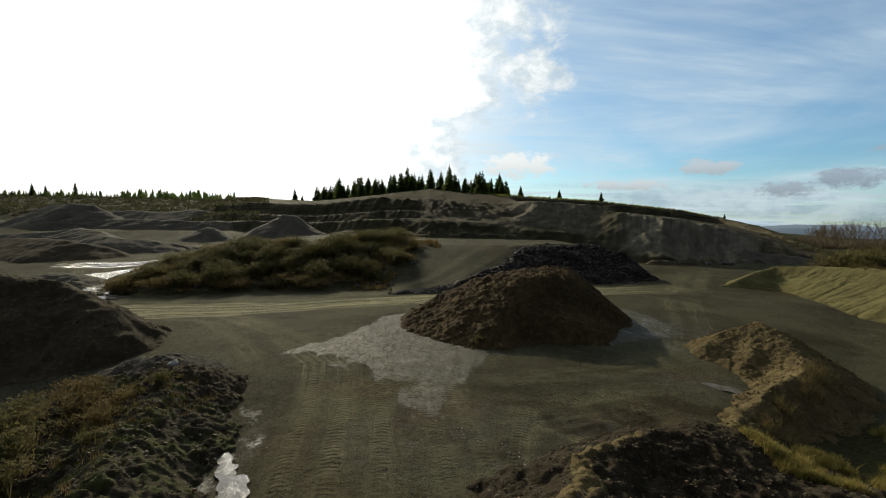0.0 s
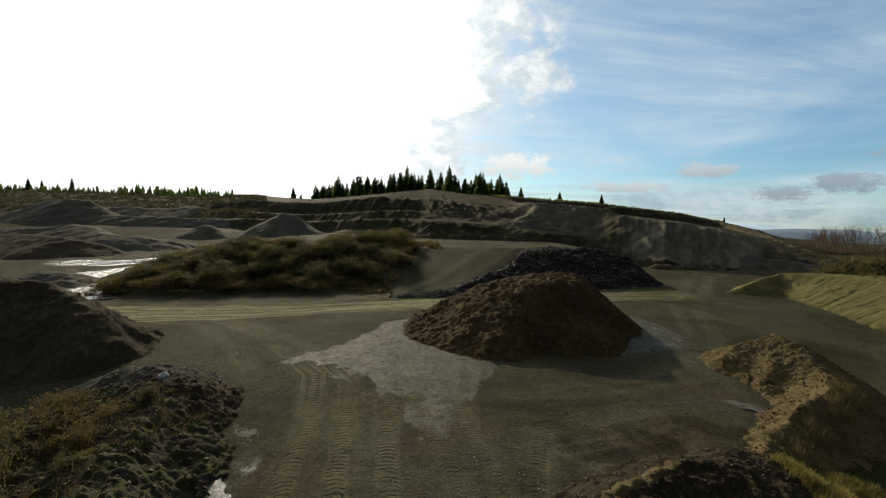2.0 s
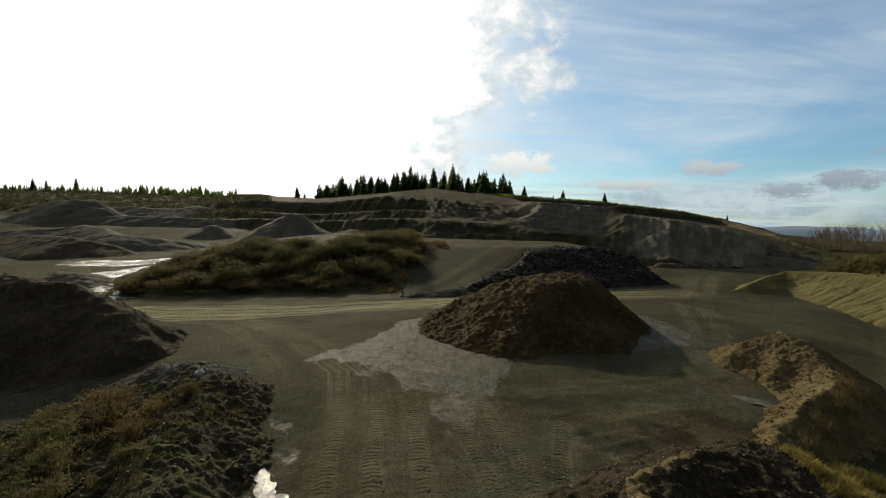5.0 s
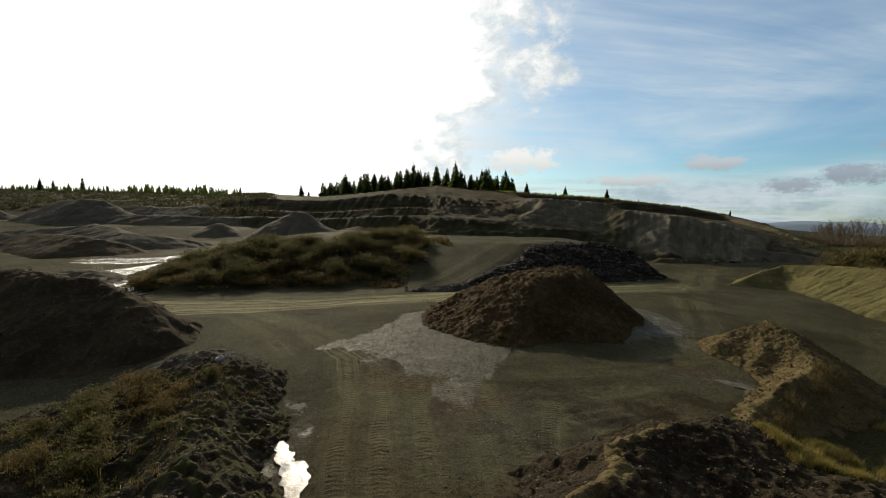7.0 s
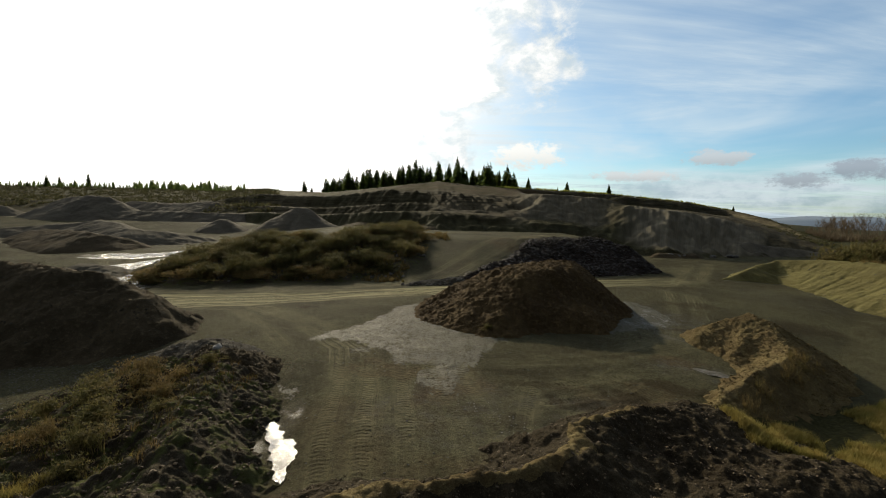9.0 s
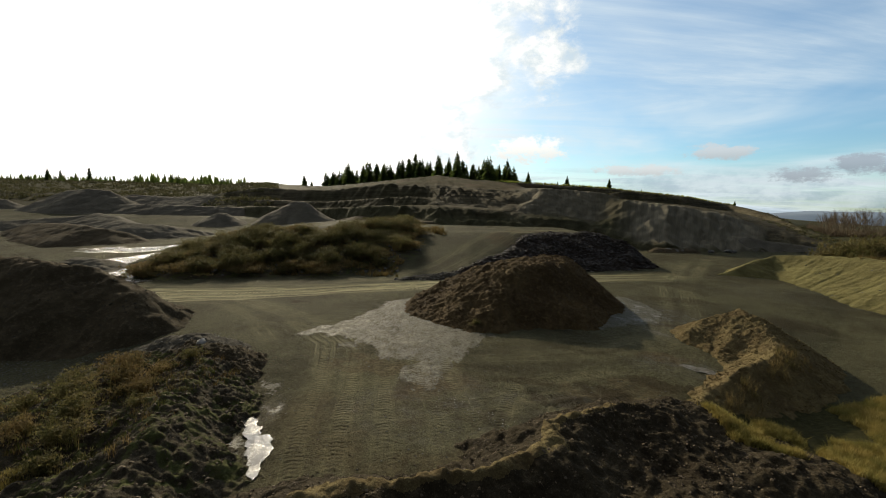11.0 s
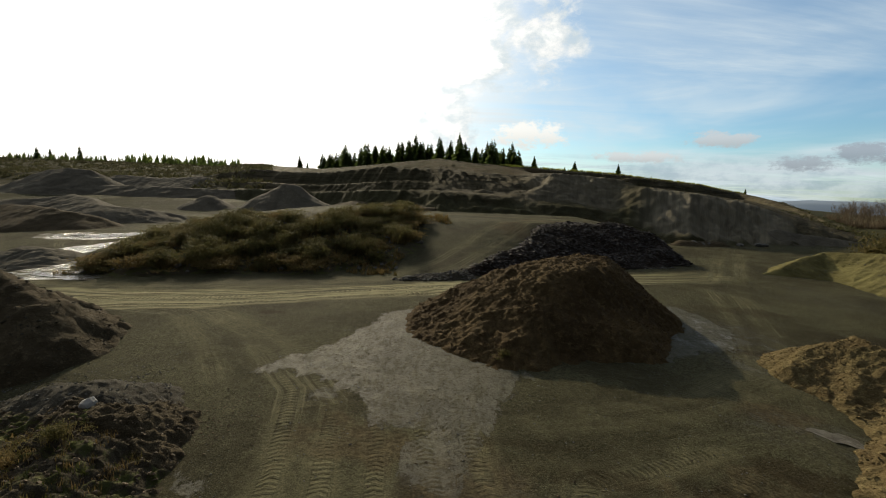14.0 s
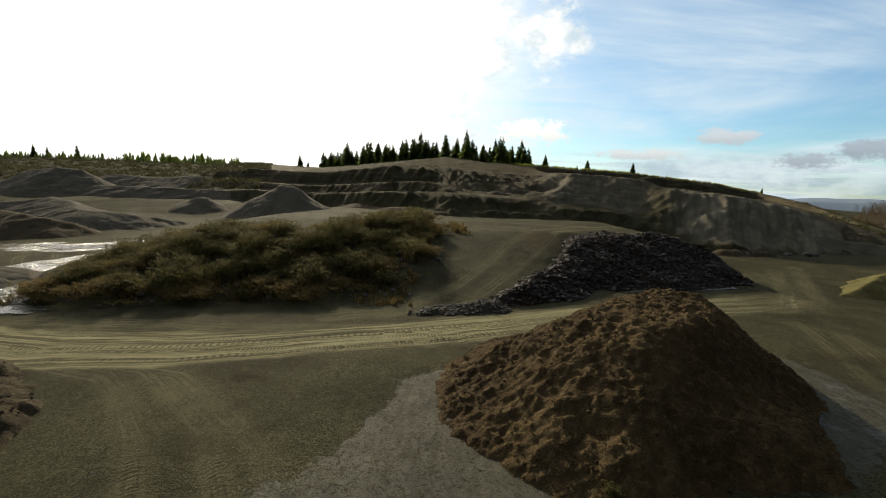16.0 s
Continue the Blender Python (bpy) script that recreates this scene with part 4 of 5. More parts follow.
_, K_LEFT = heap(
    "dirt_mound", [[(-42, 34, 4.0), (-32, 32.2, 3.6), (-29.7, 32, 3.4), (-27, 31.8, 2.6), (-24.5, 31, 1.85), (-22.9, 30.5, 0.85)]],
    0.66, EARTH_DARK, "long dark heap of damp topsoil with pebbles along its foot", "dirt heap",
    cell=0.2, soft=0.8, rough=0.8, gully=0.2, seed=5, clods=6000, clod_mat=GRAVEL, clod_size=(0.015, 0.09))
_, K_BERM = heap(
    "earth_berm", [[(-13.0, 20.4, 0.75), (-12.0, 18.3, 0.65), (-11.1, 16, 0.75), (-9.6, 12.5, 0.85), (-8.8, 10.5, 0.9), (-8.3, 8, 0.9), (-7.5, 2, 0.9)],
                   [(-15.5, 20.5, 0.2), (-15.5, 15, 0.1), (-14, 9, 0.0), (-12, 3, 0.0)]],
    (0.50, 0.30), EARTH_MOSSY, "mossy bank of pushed-up earth and stones with weeds", "earth bank",
    cell=0.07, soft=0.35, rough=0.75, gully=0.2, seed=8, crumb=0.16, clods=9000, clod_mat=CLOD_DARK, clod_size=(0.01, 0.085))
_, K_GRAVEL = heap(
    "gravel_mound", [[(-15.6, 22.6, 0.75), (-14.2, 22.4, 1.15), (-13.4, 22.0, 0.9)]],
    0.55, GRAVEL, "small heap of grey gravel at the end of the bank", "gravel heap",
    cell=0.08, soft=0.4, rough=0.4, crumb=0.07, seed=12, clods=1200, clod_mat=ROCK, clod_size=(0.015, 0.07))
_, K_END = heap(
    "dirt_mound", [[(-13.0, 21.2, 1.0), (-12.2, 20.7, 0.98), (-11.0, 19.8, 0.35)]],
    0.62, EARTH_DARK, "low dark soil heap with gravel at the end of the bank", "dirt heap",
    cell=0.07, soft=0.3, rough=0.6, crumb=0.14, seed=14, clods=1800, clod_mat=CLOD_DARK, clod_size=(0.01, 0.08))
_, K_CRES = heap(
    "sand_mound", [[(18.3, 30.0, -0.3), (19.6, 30.9, 0.3), (22.2, 31, 1.25), (22.8, 28.8, 0.85), (21.9, 26.2, 0.15), (19.6, 24.0, 0.0), (16.9, 22, -0.05), (13.5, 19.5, -0.45), (11.3, 17.5, -0.4)],
                   [(21.6, 30.2, 0.85), (20.3, 28.0, -0.05), (18.4, 26.4, -0.85)]],
    (0.72, 0.45), SANDY_EARTH, "curved heap of sandy brown earth with a crumbling rim", "sand heap",
    cell=0.08, soft=0.15, rough=0.42, gully=0.15, crumb=0.08, seed=17, clods=5000, clod_mat=SANDY_EARTH, clod_size=(0.01, 0.075))
_, K_FRONT = heap(
    "earth_berm", [[(11.3, 17.2, -0.25), (9.3, 16, 0.30), (7.6, 15, 0.75), (4.9, 13, 1.05), (3, 11, 1.3), (1.4, 9.5, 1.35), (-0.2, 8.6, 1.4), (-3, 8.2, 1.3)],
                   [(13.5, 13.5, -0.5), (9, 11, -0.1), (6, 8, 0.0), (2, 5, 0.2)]],
    (0.55, 0.35), FRONT_EARTH, "dark earth bank with a pale sandy crest", "earth bank",
    cell=0.07, soft=0.3, rough=0.6, gully=0.15, crumb=0.10, seed=21, clods=6000, clod_mat=CLOD_DARK, clod_size=(0.008, 0.06))
_, K_CREST = heap(
    "sand_mound", [[(9.3, 16, 0.33), (7.6, 15, 0.80), (4.9, 13, 1.12), (3, 11, 1.38), (1.4, 9.5, 1.44), (-0.2, 8.6, 1.49), (-3, 8.2, 1.38)]],
    0.85, SANDY_EARTH, "thin pale ridge of sand along the crest of the earth bank", "sand heap",
    cell=0.07, soft=0.25, rough=0.6, gully=0.15, crumb=0.10, seed=21)
_, K_BANK = heap(
    "sand_bank", [[(41.4, 66.4, -0.75), (45, 67.5, -0.1), (48.5, 69, 0.8), (53.5, 71.2, 1.9), (56.8, 66.5, 2.5), (57.8, 58, 2.9), (57.5, 45, 3.4), (56, 34, 3.4)],
                  [(64, 68, 2.0), (66, 58, 2.6), (66, 44, 3.0)]],
    (0.50, 0.3), SAND, "long sunlit bank of ochre sand with a fluted face", "sand bank",
    cell=0.2, soft=0.12, rough=0.42, gully=0.28, seed=24, clods=1500, clod_mat=ROCK, clod_size=(0.02, 0.12))
_, K_ROCK = heap(
    "rock_mound", {"foot": [(6.5, 60.5, 1.2), (11.0, 80.0, 0.8), (14.0, 85.0, 0.6), (31.0, 85.0, 0.66), (35.2, 76.0, 0.74), (34.4, 71.0, 0.58), (29.8, 67.0, 0.46),
                            (21.6, 63.2, 0.45), (14.6, 61.0, 0.50)], "top": (3.6, 0.045, 0.0, 4.75), "flat": True,
                   "beside": {"foot": [(-0.6, 51.6, 0.8), (9.0, 70.0, 0.6), (16.0, 72.0, 0.6), (16.0, 64.0, 0.55), (8.0, 55.4, 0.56), (3.0, 52.4, 0.60)], "top": (-10.75, 0.14, 0.215, 4.5)}},
    0.55, SLATE, "long flat-topped heap of broken dark slate slabs", "rock heap",
    cell=0.25, rough=0.8, seed=27, clods=15000, clod_mat=SLAB, clod_size=(0.02, 0.21), slab=True, clod_name="rubble")
_, K_SCRUB = heap(
    "earth_mound", [[(-42, 66, 0.8), (-34, 66, 2.6), (-28, 66, 4.1), (-19, 67, 4.4), (-13, 71, 5.0), (-9.2, 77, 5.2), (-7.6, 84, 4.9)]],
    0.31, EARTH_MOSSY, "broad overgrown earth mound covered in scrub", "earth mound",
    cell=0.4, soft=1.0, rough=0.9, seed=31, clods=900, clod_mat=ROCK, clod_size=(0.08, 0.35))

FAR = (  # ridge, slope, label
    ([(-118, 112, 2.6), (-104, 118, 3.8), (-98, 119, 4.9), (-88, 113, 4.3), (-77, 103, 3.3), (-70, 107, 2.6), (-64, 115, 0.5)], 0.4, "long low heap of dark grey spoil"),
    ([(-166, 186, 12.0), (-151, 181, 13.3), (-143, 181, 12.6)], 0.55, "tall cone of grey gravel"),
    ([(-78, 147, 5.2), (-77, 147, 5.0)], 0.5, "small pointed heap of grey gravel"),
    ([(-42.5, 118, 9.4), (-40.5, 118, 9.3)], 0.62, "rounded heap of grey gravel"),
    ([(-24.5, 139, 8.6), (-21.5, 138, 8.8)], 0.55, "pale heap of sandy gravel below the terraces"),
    ([(-200, 190, 8.5), (-196, 190, 8.0)], 0.5, "pale gravel heap at the edge of the pit"),
    ([(-53.5, 60.5, 0.2), (-50.5, 60, 0.0)], 0.30, "low mud heap on the wet floor"),
    ([(-136, 176, 7.0), (-118, 174, 7.2), (-104, 176, 7.0), (-86, 182, 6.6), (-78, 186, 5.0)], 0.45, "long flat-topped bank of grey spoil"),
    ([(-176, 240, 12.0), (-150, 236, 11.0), (-128, 232, 12.5), (-112, 232, 10.0)], 0.4, "broken bank of spoil and scrub below the rim"),
    ([(28, 134, 7.5), (38, 128, 9.2), (42, 122, 8.0), (46, 110, 2.6)], 0.7, "steep tongue of tipped dark rock"),
    ([(66, 104, 1.6), (72, 106, 2.9), (78, 107, 2.0), (86, 107, 1.4), (92, 108, 0.4)], 0.6, "bank of tipped grey spoil at the foot of the slope"),
    ([(46, 95.3, 0.9), (49, 95.8, 0.7), (53.5, 96, 0.6)], 0.6, "low dark ridge of earth at the foot of the slope"),
    ([(-6.5, 49.3, -0.1), (-3.0, 50.4, 0.30), (0.4, 52.0, 0.60)], 0.38, "low ridge of stones and earth along the foot of the ramp"),
    ([(-104, 106, 2.4), (-90, 99, 3.0), (-79, 93, 2.9), (-72, 93, 1.8)], 0.42, "low dark heap of spoil in front of the long one"),
    ([(-34, 138, 4.4), (-27, 130, 5.6), (-20, 122, 5.0), (-12, 114, 5.6), (-4, 108, 5.0)], 0.55, "dark broken bank below the terraces"),
)
for n, (ridge, sl, text) in enumerate(FAR):
    heap("gravel_mound", [ridge], sl, GRAVEL if "stones" in text else EARTH_DARK if "dark" in text and n else SPOIL, text, "gravel heap", cell=0.5 if abs(ridge[0][0]) > 60 or ridge[0][1] > 100 else 0.2, soft=0.9, rough=0.55, gully=0.3, seed=40 + n,
         clods=900 if "stones" in text else 0, clod_mat=ROCK, clod_size=(0.03, 0.16))


# ---- water ----
def puddle(name, pts, mat, label, lift, seed, wob=0.18, part=0.35):
    """A sheet of water with a ragged edge."""
    rng = random.Random(seed)
    bm = bmesh.new()
    ring = []
    for (ax, ay), (bx, by) in zip(pts, pts[1:] + pts[:1]):
        n = max(2, int(math.hypot(bx - ax, by - ay) / part))
        for i in range(n):
            t = i / n
            px, py = ax + t * (bx - ax), ay + t * (by - ay)
            q = Vector((px * 0.35 / part, py * 0.35 / part, seed))
            ring.append((px + wob * (2 * noise.noise(q) + 1.1 * noise.noise(q * 3.3)), py + wob * (2 * noise.noise(q + Vector((31, 7, 3))) + 1.1 * noise.noise(q * 3.3 + Vector((9, 2, 5))))))
    face = bm.faces.new([bm.verts.new((px, py, 0)) for px, py in ring])
    bmesh.ops.triangulate(bm, faces=[face])
    bmesh.ops.subdivide_edges(bm, edges=[e for e in bm.edges if e.calc_length() > 1.5], cuts=2)
    co = np.array([v.co for v in bm.verts])
    for v, h in zip(bm.verts, ground_z(co[:, 0], co[:, 1], False)):
        v.co.z = h + lift
    bmesh.ops.recalc_face_normals(bm, faces=bm.faces)
    for f in bm.faces:
        if f.normal.z < 0:
            f.normal_flip()
    me = bpy.data.meshes.new(name)
    bm.to_mesh(me)
    bm.free()
    me.materials.append(mat)
    return tagged(new(name, me), label, "puddle", kind="structure")


puddle("puddle", [(-9, 17.1), (-8.7, 17), (-7.45, 15.4), (-6.8, 14.35), (-6.1, 13.75), (-5.75, 13), (-5.85, 12.3), (-5.7, 11.2), (-6.35, 12.2), (-6.95, 13.3), (-7.4, 14.4), (-8.1, 15.6)],
       PUDDLE, "narrow bright puddle in the ditch below the bank", 0.05, 3, 0.09, 0.12)
puddle("puddle", [(-66, 82), (-52.2, 80.4), (-50, 78), (-58, 77.6)], PUDDLE, "long shallow puddle on the pit floor", 0.05, 5, 0.5, 0.8)
puddle("puddle", [(-46, 53.6), (-40.6, 51.0), (-35.4, 48.9), (-35.6, 48.3), (-40, 49.8), (-45.5, 52.0)], PUDDLE, "narrow puddle beside the overgrown mound", 0.05, 6, 0.25, 0.5)
puddle("puddle", [(-52, 62), (-46, 63.5), (-43, 61), (-44, 58), (-47, 59.5), (-50, 60.2)], PUDDLE, "puddle among deep wheel ruts", 0.03, 7, 0.5, 0.5)
puddle("puddle", [(14.8, 60.4), (18, 61.0), (22, 62.2), (29.8, 65.8), (29.9, 66.8), (22, 63.5), (17.5, 62.1)], PUDDLE, "thin puddle along the foot of the slate heap", 0.05, 8, 0.2, 0.5)
puddle("puddle", [(14.6, 24.4), (15.6, 24.6), (16.6, 24.1), (16.2, 23.4), (15.2, 23.6)], MUD_WATER, "small puddle inside the curved heap", 0.03, 9, 0.12, 0.2)


# ---- plants ----
def blades(rng, n, base, spread, height, width, lean, seg=2):
    """n bent tapered blades that start round base: verts and triangle-free quads."""
    bx = base[0] + rng.normal(0, spread[0], n)
    by = base[1] + rng.normal(0, spread[1], n)
    a = rng.uniform(0, 2 * math.pi, n)
    h = height * rng.uniform(0.45, 1.1, n)
    ln = lean * rng.uniform(0.2, 1.2, n) * h
    w = width * rng.uniform(0.6, 1.3, n)
    sx, sy = -np.sin(a) * w, np.cos(a) * w
    rows = []
    for i in range(seg + 1):
        t = i / seg
        x, y, z = bx + np.cos(a) * ln * t ** 1.6, by + np.sin(a) * ln * t ** 1.6, base[2] + h * (t - 0.18 * lean * t * t)
        k = 1 - 0.85 * t
        rows += [np.stack([x - sx * k, y - sy * k, z], -1), np.stack([x + sx * k, y + sy * k, z], -1)]
    v = np.stack(rows, 1)
    m = 2 * (seg + 1)
    q = np.array([(2 * i, 2 * i + 1, 2 * i + 3, 2 * i + 2) for i in range(seg)])
    f = (q[None] + (np.arange(n) * m)[:, None, None]).reshape(-1, 4)
    return v.reshape(-1, 3), f


def joined(parts):
    vs, fs, o = [], [], 0
    for v, f in parts:
        vs.append(v)
        fs.append(f + o)
        o += len(v)
    return np.concatenate(vs), np.concatenate(fs)


def tube(points, radii, sides=6):
    rows = []
    for i, (p, r) in enumerate(zip(points, radii)):
        p = np.array(p, float)
        ahead = np.array(points[min(i + 1, len(points) - 1)], float) - np.array(points[max(i - 1, 0)], float)
        ahead = ahead / (np.linalg.norm(ahead) + 1e-9)
        side = np.cross(ahead, (0.31, 0.95, 0.05))
        side = side / (np.linalg.norm(side) + 1e-9)
        up = np.cross(side, ahead)
        rows.append([p + r * (math.cos(2 * math.pi * k / sides) * side + math.sin(2 * math.pi * k / sides) * up) for k in range(sides)])
    return np.array(rows).reshape(-1, 3), grid_faces(len(points), sides, wrap=True)


def conifer_meshes(seed, h, wide, gap=0.0):
    """Trunk and crown of a spruce: whorls of drooping boughs, each a fan of needle sprays."""
    rng = np.random.default_rng(seed)
    lean = rng.normal(0, 0.01, 2) * h
    pts = [(lean[0] * t, lean[1] * t, h * t) for t in (0, 0.3, 0.6, 0.85, 1.0)]
    trunk = mesh_of("trunk", *tube(pts, [h * 0.014 * (1.05 - t) + 0.01 for t in (0, 0.3, 0.6, 0.85, 1.0)]), BARK)
    vs, fs = [], []
    n = 0
    z = h * (0.07 + gap)
    while z < h * 0.985:
        t = z / h
        reach = wide * (1 - t) ** 0.72 * rng.uniform(0.66, 1.1) + 0.10
        for k in range(int(7 + 8 * (1 - t))):
            a = rng.uniform(0, 2 * math.pi)
            r = reach * rng.uniform(0.55, 1.1)
            ca, sa = math.cos(a), math.sin(a)
            wd = 0.14 * r + 0.12
            drop = rng.uniform(0.15, 0.45) * r
            zz = z + rng.normal(0, 0.02) * h
            for off, tilt in ((-0.6, -0.5), (0.0, 0.0), (0.6, 0.5)):
                b = a + off * 0.45
                cb, sb = math.cos(b), math.sin(b)
                rr = r * (1 - 0.25 * abs(off))
                p0 = (0, 0, zz + 0.04 * r)
                p1 = (cb * rr * 0.55 - sb * wd, sb * rr * 0.55 + cb * wd, zz - drop * 0.35 + tilt * wd)
                p2 = (cb * rr, sb * rr, zz - drop * 0.75)
                p3 = (cb * rr * 0.55 + sb * wd, sb * rr * 0.55 - cb * wd, zz - drop * 0.75 - tilt * wd)
                vs += [p0, p1, p2, p3]
                fs.append((n, n + 1, n + 2, n + 3))
                n += 4
        z += h * rng.uniform(0.032, 0.054)
    v = np.array(vs)
    v[:, 0] += lean[0] * v[:, 2] / h
    v[:, 1] += lean[1] * v[:, 2] / h
    return trunk, mesh_of("crown", v, np.array(fs), NEEDLES, smooth=False)


def thing_of(name, parts, label, category, group=""):
    root = tagged(new(name), label, category, group)
    for pname, me in parts:
        part_of(pname, me, root)
    return root


def place_copy(proto, x, y, z, turn, s, tall=1.0):
    ob = copy_thing(proto, pose(0, 0, 0))
    ob.location, ob.rotation_euler, ob.scale = (x, y, z), (0, 0, turn), (s, s, s * tall)
    return ob


def set_at(ob, x, y, z, turn, s, tall=1.0):
    ob.location, ob.rotation_euler, ob.scale = (x, y, z), (0, 0, turn), (s, s, s * tall)
    return ob


rng = random.Random(11)
protos = []
for i, (h, w) in enumerate(((14, 5.2), (12.6, 4.9), (11.5, 4.7), (9.6, 4.2))):
    tr, cr = conifer_meshes(100 + i, h, w)
    protos.append(thing_of("conifer", (("trunk", tr), ("crown", cr)), "dark green spruce on the hilltop", "conifer", "trees on the hill"))
used = [False] * 4


def conifer_at(x, y, size, tall=1.0, kind=None):
    k = rng.randrange(4) if kind is None else kind
    z = top_at(x, y) - 0.2
    args = (x, y, z, rng.uniform(0, 6.28), size, tall)
    if not used[k]:
        used[k] = True
        return set_at(protos[k], *args)
    return place_copy(protos[k], *args)


# the grove on the crest
for i in range(104):
    t = i / 103
    u = -0.285 + t * 0.43 + rng.uniform(-0.008, 0.008)
    y0 = float(np.interp(u, CREST_U, CREST_Y)) + rng.uniform(6, 42)
    conifer_at(u * y0, y0, rng.uniform(0.74, 0.98) * (0.86 + 0.26 * math.sin(math.pi * min(1, max(0, t * 0.9 + 0.12)))), rng.uniform(0.9, 1.06))
# single trees along the skyline
for px, size in ((-0.335, 0.62), (-0.318, 0.30), (0.172, 0.50), (0.238, 0.22), (0.259, 0.45), (0.353, 0.48), (0.425, 0.20), (0.632, 0.32), (0.545, 0.16)):
    y0 = float(np.interp(px, CREST_U, CREST_Y)) + 1.5
    conifer_at(px * y0, y0, size, 1.0, 2 if size > 0.25 else 3)
for u, y0, size in ((-0.925, 470, 1.25), (-0.895, 480, 0.8), (-0.86, 480, 0.75), (-0.828, 470, 1.0), (-0.97, 480, 0.6)):
    conifer_at(u * y0, y0, size, 1.15)


def far_wood():
    """The far wooded skyline, beyond counting."""
    r2 = np.random.default_rng(5)
    vs, fs, n = [], [], 0
    us = r2.uniform(-1.25, -0.47, 620)
    ys = np.interp(us, CREST_U, CREST_Y) + r2.uniform(-25, 60, 620)
    for u, y0, z0 in zip(us, ys, ground_z(us * ys, ys, False) - 0.5):
        x0 = u * y0
        h = r2.uniform(3.5, 7.5) + 4.5 * math.exp(-((u + 0.66) / 0.055) ** 2) + 4 * math.exp(-((u + 0.56) / 0.03) ** 2)
        for lay in range(5):
            zz, rr = z0 + h * (0.12 + 0.17 * lay), h * 0.22 * (1 - 0.17 * lay) * r2.uniform(0.8, 1.2)
            for k in range(6):
                a = r2.uniform(0, 6.28)
                c, s = math.cos(a), math.sin(a)
                vs += [(x0, y0, zz + h * 0.26), (x0 + c * rr - s * rr * 0.35, y0 + s * rr + c * rr * 0.35, zz), (x0 + c * rr * 1.15, y0 + s * rr * 1.15, zz - 0.12 * h),
                       (x0 + c * rr + s * rr * 0.35, y0 + s * rr - c * rr * 0.35, zz)]
                fs.append((n, n + 1, n + 2, n + 3))
                n += 4
    return tagged(new("far_wood", mesh_of("far_wood", np.array(vs), np.array(fs), NEEDLES, False)), "dark conifer wood along the far rim", "wood", kind="stuff")


far_wood()


def far_scrub():
    """Low brush over the far slopes, beyond counting."""
    r2 = np.random.default_rng(15)
    us = np.concatenate([r2.uniform(-1.2, -0.40, 2200), r2.uniform(0.28, 0.62, 420), r2.uniform(0.70, 0.95, 260)])
    base, foot = np.interp(us, CREST_U, CREST_Y), np.interp(us, FOOT_U, FOOT_Y)
    at = np.where(us < -0.3, r2.uniform(0.10, 1.02, len(us)), np.where(us < 0.68, r2.uniform(0.76, 1.0, len(us)), r2.uniform(0.5, 1.05, len(us))))
    ys = foot + at * (base - foot)
    parts = []
    for u, y0, z0 in zip(us, ys, ground_z(us * ys, ys, False) - 0.1):
        big = r2.uniform(0.5, 1.4) * (1.5 if u < -0.28 else 0.6)
        parts.append(blades(r2, 12, (u * y0, y0, z0), (0.7 * big, 0.7 * big), big, 0.28 * big, 0.8, 2))
    return tagged(new("far_scrub", mesh_of("far_scrub", *joined(parts), FAR_BRUSH, False)), "low dark brush over the far slopes and crest", "scrub", kind="stuff")


far_scrub()


def shrub_meshes(seed, tall, stems, mat):
    """Stems that fan out of one root, hung all over with small leaf sprays in uneven clumps."""
    r2 = np.random.default_rng(seed)
    parts, leaf = [], []
    for _ in range(12):
        c = (r2.normal(0, 0.42), r2.normal(0, 0.42), 0)
        parts.append(blades(r2, stems // 24, c, (0.2, 0.2), tall * r2.uniform(0.6, 1.05), 0.02, 0.6, 3))
    for _ in range(16):
        a, rr = r2.uniform(0, 6.28), abs(r2.normal(0, 0.80))
        cx, cy, top = math.cos(a) * rr, math.sin(a) * rr, tall * r2.uniform(0.55, 1.0) * math.exp(-(rr / 1.9) ** 2)
        for _ in range(stems // 10):
            x, y, z = cx + r2.normal(0, 0.26), cy + r2.normal(0, 0.26), top * r2.uniform(0.12, 1.0) ** 0.7
            leaf.append(blades(r2, 3, (x, y, z), (0.05, 0.05), 0.17, 0.034, 1.3, 2))
    return mesh_of("stem_clump", *joined(parts), mat, False), mesh_of("foliage", *joined(leaf), mat, False)


shrubs = []
for i, (tall, mat, text) in enumerate(((1.5, BROOM, "green broom shrub"), (1.9, BROOM, "tall green broom shrub"), (1.2, BRACKEN, "dry brown bramble"), (1.4, BROOM, "broad green bramble bush"))):
    st, fo = shrub_meshes(200 + i, tall, 270, mat)
    shrubs.append((thing_of("shrub", (("stem_clump", st), ("foliage", fo)), text + " on the overgrown mound", "shrub", "shrubs on the mound"), [False]))


def shrub_at(x, y, z, k, s, tall=1.0, label="", group=""):
    proto, done = shrubs[k]
    args = (x, y, z - 0.08, rng.uniform(0, 6.28), s, tall)
    if not done[0] and not label:
        done[0] = True
        return set_at(proto, *args)
    return tagged(place_copy(proto, *args), label, group=group)


r3 = np.random.default_rng(77)
xs, ys = r3.uniform(-41, -4, 1500), r3.uniform(50, 84, 1500)
zs, gs = heap_height(K_SCRUB, xs, ys), ground_z(xs, ys, False)
good = (zs - gs > 0.22) & (ys < 92 + 0.2 * xs) & ((xs < -9) | (ys > 62))
for x, y, z, g in list(zip(xs[good], ys[good], zs[good], gs[good]))[:278]:
    k = 2 if z - g < 0.9 and rng.random() < 0.6 else rng.choice((0, 0, 1, 1, 3, 3, 2))
    shrub_at(float(x), float(y), float(z), k, rng.uniform(0.95, 1.6), rng.uniform(0.65, 0.95))
